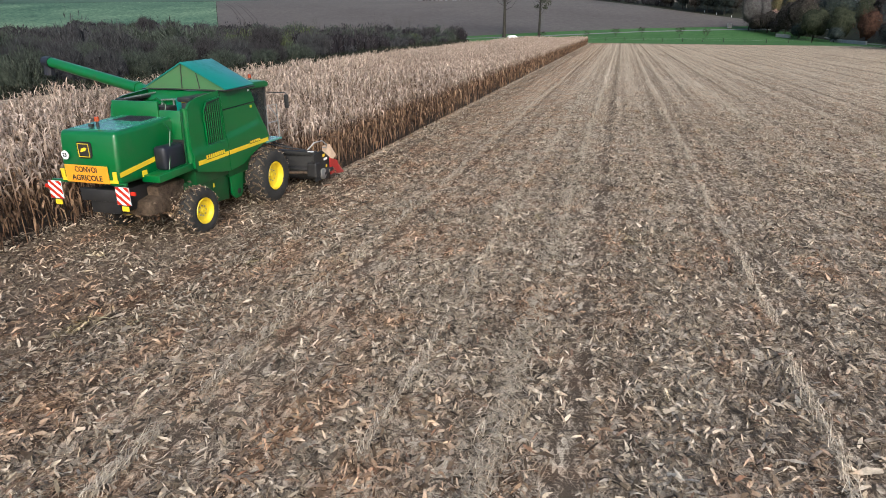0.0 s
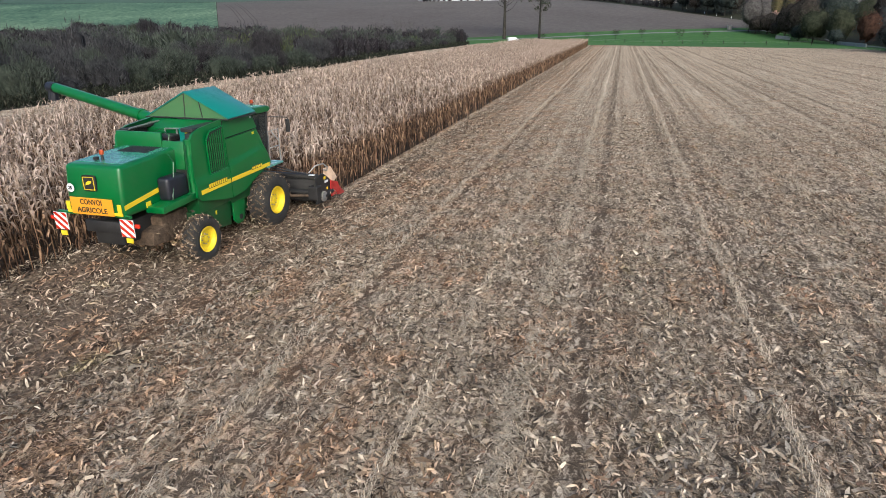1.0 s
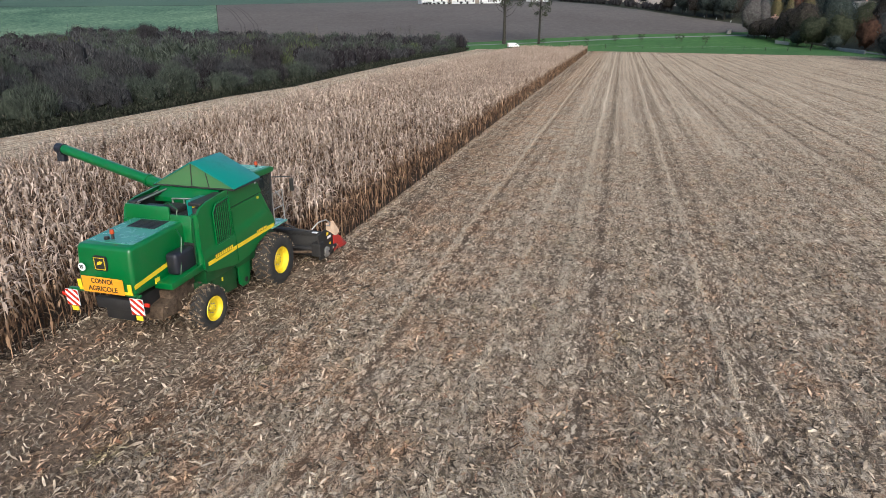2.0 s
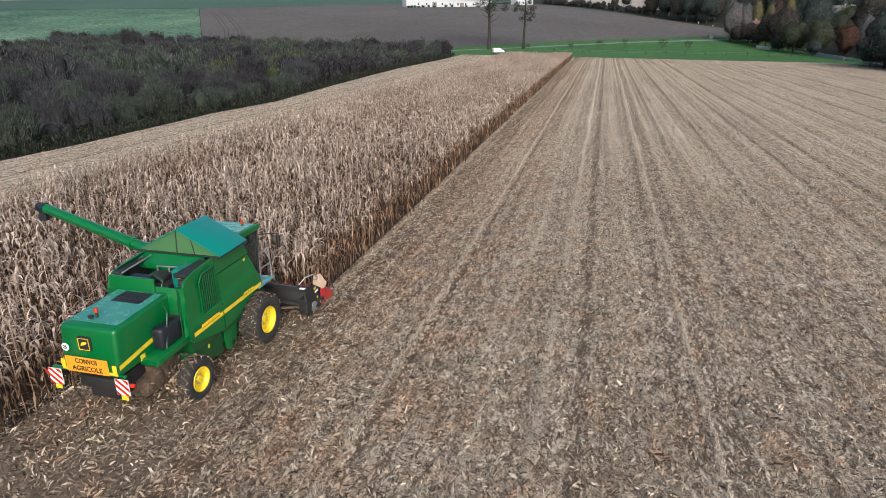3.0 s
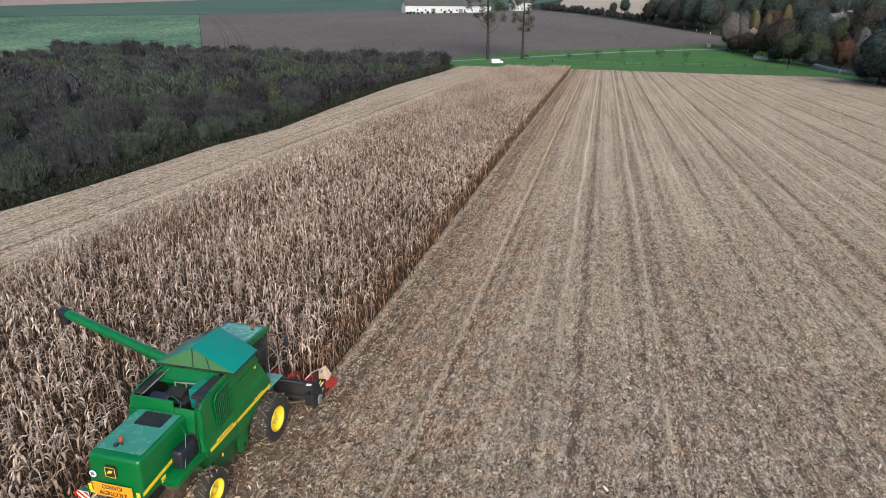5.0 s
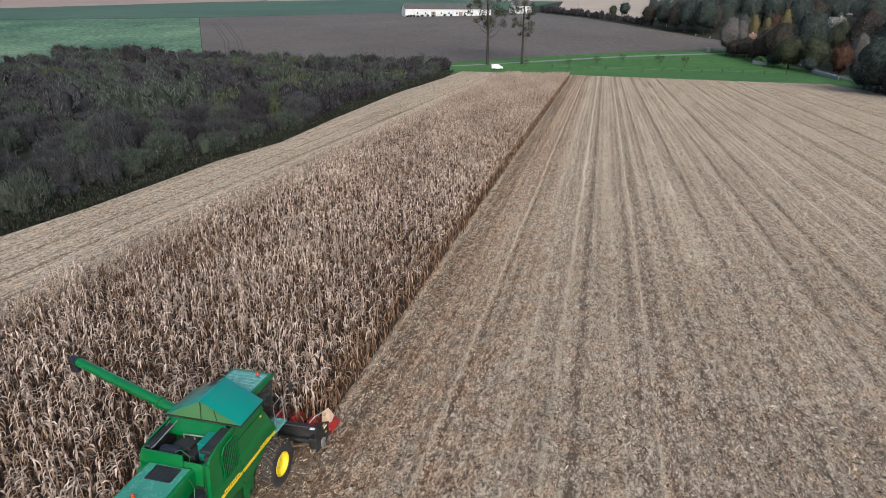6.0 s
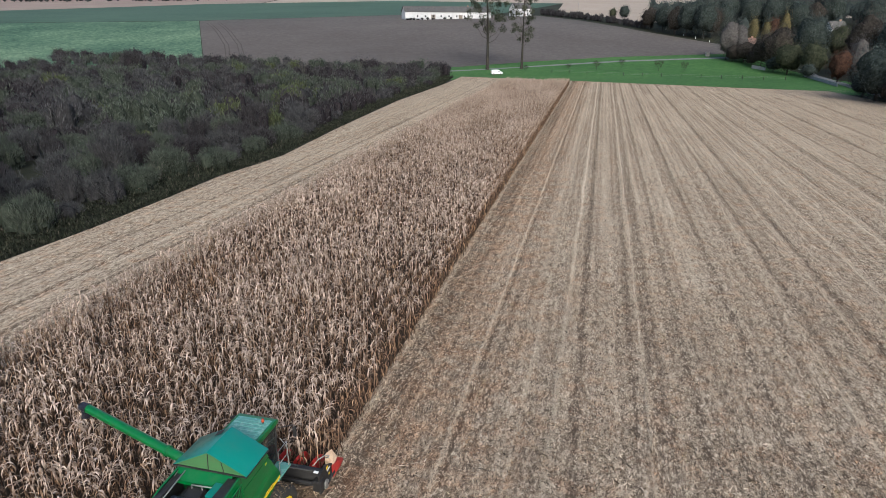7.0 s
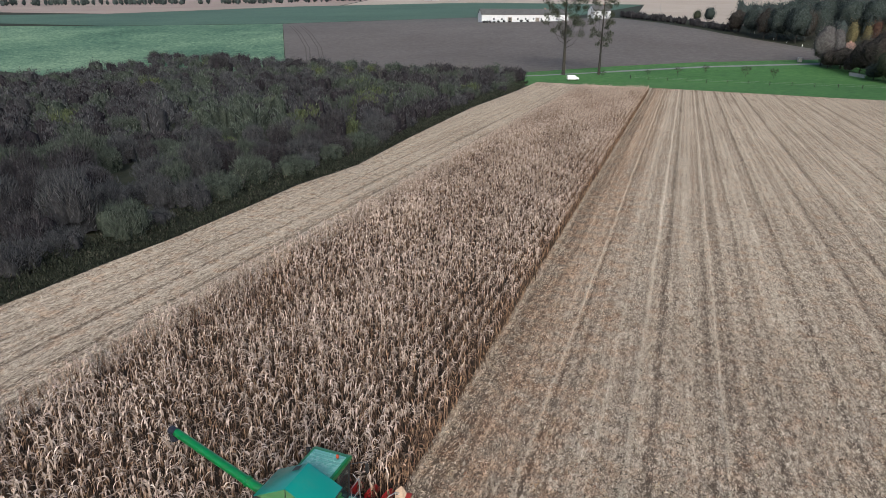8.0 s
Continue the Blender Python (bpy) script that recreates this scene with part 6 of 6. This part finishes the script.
for k in range(7):
    x = -2.25 + 0.75 * k
    w = 0.17 if 0 < k < 6 else 0.2
    end = 4.0 if k == 6 else 3.85
    bm = bmesh.new()
    secs = [(2.6, w, 0.42, 0.98), (3.1, w * 0.9, 0.32, 0.92), (3.5, w * 0.62, 0.24, 0.66), (end, 0.03, 0.16, 0.22)]
    rings = [[bm.verts.new((x + sx, y, z)) for sx, z in ((-ww, lo), (-ww * 0.85, lo + (hi - lo) * 0.6), (0, hi), (ww * 0.85, lo + (hi - lo) * 0.6), (ww, lo))] for y, ww, lo, hi in secs]
    for a, b in zip(rings, rings[1:]):
        for j in range(5):
            bm.faces.new((a[j], a[(j + 1) % 5], b[(j + 1) % 5], b[j]))
    bm.faces.new(rings[0])
    bm.faces.new(rings[-1])
    bmesh.ops.bevel(bm, geom=[e for e in bm.edges], offset=0.012, segments=1, affect="EDGES")
    snout = part("snout", bm, M_RED, header, "red pointed row divider", 30)
    if k == 6:
        part("board", plate([(x - 0.16, 2.62, 0.95), (x + 0.19, 2.7, 0.9), (x + 0.16, 3.12, 1.0), (x - 0.02, 3.0, 1.42), (x - 0.16, 2.66, 1.4)], 0.02), M_CARD, snout, "tan board fixed on the divider")
        part("end_shield", plate([(x + 0.21, 2.5, 0.4), (x + 0.21, 3.25, 0.42), (x + 0.2, 3.1, 0.82), (x + 0.2, 2.5, 1.02)], 0.03), M_RED, snout)
trash("caught_straw", (2.3, 2.5, 0.5), (0.12, 0.2, 0.08), 70, 55)

# unloading auger swung out to the left
auger = thing_part("unloading_auger", pipe([(-1.15, -1.3, 3.5), (-2.0, -1.18, 3.65), (-6.1, -0.46, 4.36)], 0.185, 16, 0.165), M_GREEN, "long green unloading auger tube", 50)
part("elbow", pipe([(-1.05, -1.3, 2.8), (-1.05, -1.3, 3.3), (-1.12, -1.3, 3.46), (-1.4, -1.27, 3.56)], 0.21, 14), M_GREEN, auger)
part("spout", merged(pipe([(-6.05, -0.47, 4.35), (-6.38, -0.42, 4.38)], 0.19, 14, 0.17), pipe([(-6.22, -0.44, 4.34), (-6.26, -0.44, 3.95)], 0.15, 12, 0.17)), M_NAVY, auger, "black rubber spout")
part("collar", pipe([(-2.1, -1.16, 3.665), (-2.2, -1.14, 3.685)], 0.21, 16), M_GREEN, auger)

# ---- far things: farm, van, roadside ----
M_WALLWHITE = plain("limewash", (0.4, 0.41, 0.42), (0.56, 0.56, 0.56), 0.5, 0.9, 0, 0.1)
M_SLATE = plain("grey_slate", (0.05, 0.048, 0.046), (0.095, 0.09, 0.085), 0.6, 0.8, 0, 0.3)
M_REDROOF = plain("brown_tile", (0.12, 0.07, 0.05), (0.2, 0.12, 0.09), 0.6, 0.85, 0, 0.3)
M_PANE = plain("dark_pane", (0.03, 0.035, 0.04), (0.05, 0.055, 0.06), 1.0, 0.15)
M_WOOD = plain("grey_wood", (0.12, 0.1, 0.08), (0.22, 0.19, 0.16), 2.0, 0.9, 0, 0.3)
M_CONCRETE = plain("grey_concrete", (0.2, 0.2, 0.19), (0.32, 0.315, 0.3), 0.8, 0.9, 0, 0.1)
M_BRICK = plain("brick_wall", (0.25, 0.14, 0.1), (0.36, 0.22, 0.16), 1.5, 0.9, 0, 0.2)


def house(name, length, depth, wall_h, roof_h, wall_m, roof_m, windows, doors, m, label):
    """A gabled house along x: walls, overhanging roof, windows with frames, doors; chimney on the ridge."""
    top = empty(name, m)
    tagged(top, label, "house")
    hl, hd = length / 2, depth / 2
    bm = bmesh.new()
    pts = [(-hd, 0), (hd, 0), (hd, wall_h), (0, wall_h + roof_h), (-hd, wall_h)]
    a = [bm.verts.new((-hl, y, z)) for y, z in pts]
    b = [bm.verts.new((hl, y, z)) for y, z in pts]
    bm.faces.new(a)
    bm.faces.new(b[::-1])
    for k in range(5):
        bm.faces.new((a[k], a[(k + 1) % 5], b[(k + 1) % 5], b[k]))
    part("wall", bm, wall_m, top)
    rise = roof_h * 0.4 / hd
    for s in (1, -1):
        part("roof", plate([(-hl - 0.4, s * (hd + 0.4), wall_h - rise + 0.12), (hl + 0.4, s * (hd + 0.4), wall_h - rise + 0.12), (hl + 0.4, 0, wall_h + roof_h + 0.14), (-hl - 0.4, 0, wall_h + roof_h + 0.14)][::s], 0.2), roof_m, top)
    for x, z, w, h in windows:
        for s in (-1, 1):
            wd = part("window", rbox((x - w / 2 - 0.1, s * hd - 0.06, z - 0.1), (x + w / 2 + 0.1, s * hd + 0.06, z + h + 0.1), 0.02, 1), M_WALLWHITE, top)
            part("pane", rbox((x - w / 2, s * hd - 0.09, z), (x + w / 2, s * hd + 0.09, z + h), 0.0), M_PANE, wd)
    for x, w, h in doors:
        part("door", rbox((x - w / 2, -hd - 0.08, 0), (x + w / 2, -hd + 0.05, h), 0.02, 1), M_WOOD, top)
    part("chimney", rbox((hl * 0.5 - 0.4, -0.4, wall_h + roof_h - 0.6), (hl * 0.5 + 0.4, 0.4, wall_h + roof_h + 1.1), 0.03, 1), M_BRICK, top)
    return top


def at_land(x, y, rz=0, dz=0.0):
    return pose(x, y, land(x, y) + dz, 0, 0, rz)


house("farm_barn", 66, 12, 5.2, 3.8, M_WALLWHITE, M_SLATE, [(-24 + 6 * k, 1.6, 1.1, 1.3) for k in range(9)], [(-12, 3.2, 3.4), (9, 3.0, 3.2)], at_land(-116, 474, 31, -0.8), "long low whitewashed farm building with a slate roof")
house("farm_house", 15, 9, 6.0, 4.0, M_WALLWHITE, M_SLATE, [(-5, 1.0, 1.1, 1.5), (-1.5, 1.0, 1.1, 1.5), (4, 1.0, 1.1, 1.5), (-5, 3.8, 1.1, 1.3), (0, 3.8, 1.1, 1.3), (4, 3.8, 1.1, 1.3)], [(1.6, 1.1, 2.2)], at_land(-67, 520, 40, -0.6), "whitewashed two-storey farmhouse with a slate roof")
house("farm_shed", 26, 12, 4.2, 2.6, M_WOOD, M_REDROOF, [], [(-4, 4, 3.6), (5, 4, 3.6)], at_land(-112, 502, 26, -0.4), "dark wooden farm shed behind the white barn")
house("village_house", 8, 7, 3.2, 3.0, M_WALLWHITE, M_REDROOF, [(-2.5, 1.0, 1.0, 1.2), (2.5, 1.0, 1.0, 1.2)], [(0, 1.1, 2.1)], at_land(71, 357, 40, -0.3), "pale village house half hidden by trees")
house("village_house", 11, 8, 4.5, 4.0, M_BRICK, M_REDROOF, [(-3, 1.0, 1.2, 1.4), (3, 1.0, 1.2, 1.4)], [(0, 1.1, 2.1)], at_land(150, 398, 30, -0.3), "brick village house between the trees")
house("village_house", 10, 8, 6.0, 4.0, M_WALLWHITE, M_SLATE, [(-3, 1.0, 1.2, 1.4), (3, 1.0, 1.2, 1.4), (-3, 3.8, 1.2, 1.4), (3, 3.8, 1.2, 1.4)], [(0, 1.1, 2.1)], at_land(126, 412, 25, -0.3), "whitewashed village house above the lane")
for x, y, rz, ln in ((-360, 905, 15, 22), (-300, 930, 0, 16), (-330, 915, 30, 14)):
    house("far_farm", ln, 10, 4, 4, M_WALLWHITE, M_REDROOF, [(-3, 1, 1.4, 1.5), (3, 1, 1.4, 1.5)], [(0, 1.4, 2.4)], at_land(x, y, rz), "small far farm building on the ridge")


def garden_wall(name, pts, h, th, material, label):
    """A low wall along a line of points, in lengths."""
    top = empty(name)
    tagged(top, label, "wall", kind="structure")
    for (x0, y0), (x1, y1) in zip(pts, pts[1:]):
        d = Vector((x1 - x0, y1 - y0, 0))
        nrm = Vector((-d.y, d.x, 0)).normalized() * th / 2
        z0, z1 = land(x0, y0) - 0.4, land(x1, y1) - 0.4
        bm = bmesh.new()
        lo = [bm.verts.new(Vector((x, y, z)) + o) for x, y, z, o in ((x0, y0, z0, nrm), (x1, y1, z1, nrm), (x1, y1, z1, -nrm), (x0, y0, z0, -nrm))]
        hi = [bm.verts.new(v.co + Vector((0, 0, h + 0.4))) for v in lo]
        bm.faces.new(lo[::-1])
        bm.faces.new(hi)
        for k in range(4):
            bm.faces.new((lo[k], lo[(k + 1) % 4], hi[(k + 1) % 4], hi[k]))
        part("wall_length", bm, material, top)
    return top


garden_wall("wall_garden", [(76.0, 273), (75.2, 258), (74.6, 243), (73.8, 229)], 1.0, 0.35, M_CONCRETE, "grey concrete garden wall beside the lane")
garden_wall("wall_lane", [(62.3, 299), (66.2, 292)], 1.2, 0.35, M_CONCRETE, "short grey garden wall by the trees")


def van(m, label):
    """A small white panel van: rounded body, dark windows, wheels, lamps."""
    top = empty("van", m)
    tagged(top, label, "van")
    prof = [(-2.2, 0.4), (-2.25, 1.75), (-2.1, 1.9), (0.35, 1.95), (0.75, 1.88), (1.45, 1.25), (2.1, 1.08), (2.25, 0.85), (2.25, 0.4)]
    part("body", slab(prof, -0.9, 0.9, 0.08), M_WHITE, top, "", 40)
    for s in (1, -1):
        part("side_window", plate([(s * 0.91, 0.3, 1.25), (s * 0.91, 1.35, 1.25), (s * 0.88, 0.78, 1.8), (s * 0.88, 0.3, 1.8)][::s], 0.02), M_PANE, top)
        part("head_lamp", rbox((s * 0.7 - 0.15, 2.14, 0.78), (s * 0.7 + 0.15, 2.27, 0.95), 0.03), M_STEEL, top)
        part("tail_lamp", rbox((s * 0.8 - 0.08, -2.28, 0.9), (s * 0.8 + 0.08, -2.2, 1.3), 0.02), M_REDLENS, top)
        for y in (-1.45, 1.4):
            w = part("wheel", shifted(lathe([(-0.1, 0.15), (-0.1, 0.3), (-0.06, 0.32), (0.06, 0.32), (0.1, 0.3), (0.1, 0.15)], 20), pose(s * 0.85, y, 0.32)), M_RUBBER, top)
            part("rim", shifted(lathe([(s * 0.08, 0.2), (s * 0.05, 0.1), (s * 0.07, 0)], 14), pose(s * 0.85, y, 0.32)), M_STEEL, w)
    part("windscreen", plate([(-0.78, 1.5, 1.27), (0.78, 1.5, 1.27), (0.72, 0.82, 1.86), (-0.72, 0.82, 1.86)], 0.02), M_PANE, top)
    part("bumper", rbox((-0.88, 2.15, 0.35), (0.88, 2.3, 0.6), 0.04), M_NAVY, top)


van(at_land(-40.8, 250.5, -62, -0.05), "small white panel van parked on the grass")
van(at_land(65.2, 323.5, -70, 0.0), "pale van parked half hidden beneath the trees")


def pole(x, y, h, label):
    p = empty("utility_pole", at_land(x, y, 0, -0.5))
    tagged(p, label, "pole", "poles along the lane")
    part("shaft", pipe([(0, 0, 0), (0, 0, h)], 0.17, 8, 0.1), M_STEEL, p)
    part("arm", pipe([(-0.7, 0, h - 0.3), (0.7, 0, h - 0.3)], 0.06, 6), M_STEEL, p)


pole(-22.6, 532, 11, "pale utility pole by the hedge")
pole(36.8, 432, 11, "pale utility pole by the hedge")
pole(112, 372, 13, "tall pale lamp pole among the trees")


def marker(x, y):
    p = empty("road_marker", at_land(x, y, 0, -0.1))
    tagged(p, "white roadside marker post", "post", "marker posts along the lane")
    part("shaft", rbox((-0.12, -0.08, 0), (0.12, 0.08, 1.1), 0.03, 1), M_WHITE, p)
    part("band", rbox((-0.125, -0.085, 0.75), (0.125, 0.085, 0.9), 0.0), M_BLACK, p)


for x, y in ((50.4, 397), (56.6, 386), (63, 374), (45, 408)):
    marker(x, y)
box = empty("cable_box", at_land(48.7, 333, 10, -0.1))
tagged(box, "pale grey utility cabinet beside the road", "cabinet")
part("case", rbox((-0.9, -0.6, 0), (0.9, 0.6, 2.1), 0.05), M_CONCRETE, box)
part("door", rbox((-0.7, -0.64, 0.2), (0.7, -0.6, 1.8), 0.02), M_STEEL, box)


def meadow_trees():
    rng = np.random.default_rng(61)
    first = tree("young_tree", 301, 3.4, 1.5, 0.06, M_LEAF[2], 16, 520, 0.13, 0.25, 0.45)
    for k, (x, y, r, h) in enumerate(((-2.6, 276, 1.1, 1.0), (7.9, 286, 1.0, 1.0), (22.6, 279, 1.3, 1.15), (32.5, 278, 1.1, 1.05), (-14, 272, 0.8, 0.7), (-31, 262, 1.0, 0.75))):
        m = Matrix.LocRotScale((x, y, land(x, y) - 0.1), Euler((0, 0, rng.uniform(0, 6))), (r, r, h))
        ob = first if k == 0 else copy_thing(first, m)
        ob.matrix_world = m
        tagged(ob, "small dark young tree planted in the meadow", "tree", "young trees in the meadow")


meadow_trees()


def barn_shrubs():
    rng = np.random.default_rng(62)
    v, f, ix = shrub_template(310, 300, 0.2, 0.05, 0.7, False)
    data = mesh_ob("shrub", v, f, [M_LEAF[0], M_CORE[1]], None, ix > 0, ix)
    for k, t in enumerate((-32, -29.5, -27, -24, -21, -17, -13, -4, 1, 12)):
        x = -116 + t * math.cos(radians(31)) + 8 * math.sin(radians(31))
        y = 474 + t * math.sin(radians(31)) - 8 * math.cos(radians(31))
        ob = data if k == 0 else new("shrub", data.data)
        ob.matrix_world = Matrix.LocRotScale((x, y, land(x, y) - 0.2), Euler((0, 0, k)), (2.0, 2.0, rng.uniform(1.2, 2.4)))
        tagged(ob, "dark low shrub along the foot of the barn", "shrub", "shrubs at the barn")


barn_shrubs()


def fence():
    """Thin posts and wires across the meadow."""
    top = empty("meadow_fence")
    tagged(top, "thin wooden post and wire fence across the meadow", "fence")
    pts = [(-20 + 7 * k, 262 - 0.9 * k) for k in range(13)]
    for x, y in pts:
        part("post", rbox((x - 0.09, y - 0.09, land(x, y) - 0.3), (x + 0.09, y + 0.09, land(x, y) + 1.3), 0.02, 1), M_BARK, top)
    for h in (0.6, 1.1):
        part("wire", pipe([(x, y, land(x, y) + h) for x, y in pts], 0.012, 4), M_STEEL, top)


fence()


def far_woods():
    """Dark woods on the ridge, seen from far off."""
    rng = np.random.default_rng(71)
    v, f, ix = shrub_template(301, 90, 0.1, 0.06, 0.3, False)
    pts = []
    for x0, y0, x1, y1, n in ((-900, 640, -560, 760, 80), (-560, 760, -470, 900, 40), (230, 560, 420, 900, 60), (140, 560, 330, 700, 60), (-60, 1180, 400, 1150, 60)):
        t = rng.random(n)
        pts.append(np.stack([x0 + (x1 - x0) * t + rng.normal(0, 12, n), y0 + (y1 - y0) * t + rng.normal(0, 12, n)], 1))
    p = np.concatenate(pts)
    k = np.array([(x, y, land(x, y) - 1.0) for x, y in p])
    m = turned(rng, len(k), 5, 8, 0.05, 10, 17)
    v, f = placed(v, f, m, k)
    tagged(mesh_ob("ridge_wood", v, f, [M_LEAF[0]]), "dark distant woods along the ridge", "wood", kind="stuff")
    # hedge up the lane beyond the ploughed field
    t = rng.random(90)
    q = np.stack([28 - 80 * t + rng.normal(0, 1, 90), 432 + 112 * t + rng.normal(0, 1, 90)], 1)
    k = np.array([(x, y, land(x, y) - 0.5) for x, y in q])
    vv, ff, _ = shrub_template(302, 160, 0.22, 0.07, 0.7, False)
    a, b = placed(vv, ff, turned(rng, 90, 2.4, 3.8, 0.05, 3.0, 6.0), k)
    tagged(mesh_ob("lane_hedge", a, b, [M_SHRUB[1]]), "dark hedge running up beside the lane", "hedge", kind="stuff")

    # the close dark wood beyond the lane
    n = 150
    x, y = rng.uniform(34, 250, n), rng.uniform(0, 1, n)
    y = 436 - 0.25 * (x - 34) + y * 120
    k = np.array([(a, b, land(a, b) - 1.0) for a, b in zip(x, y)])
    vv, ff, ix = shrub_template(303, 230, 0.075, 0.04, 0.3, False)
    a, b = placed(vv, ff, turned(rng, n, 5.5, 8.5, 0.05, 13, 20), k)
    tagged(mesh_ob("hill_wood", a, b, [M_LEAF[0]]), "dense dark wood on the slope beyond the lane", "wood", kind="stuff")


far_woods()
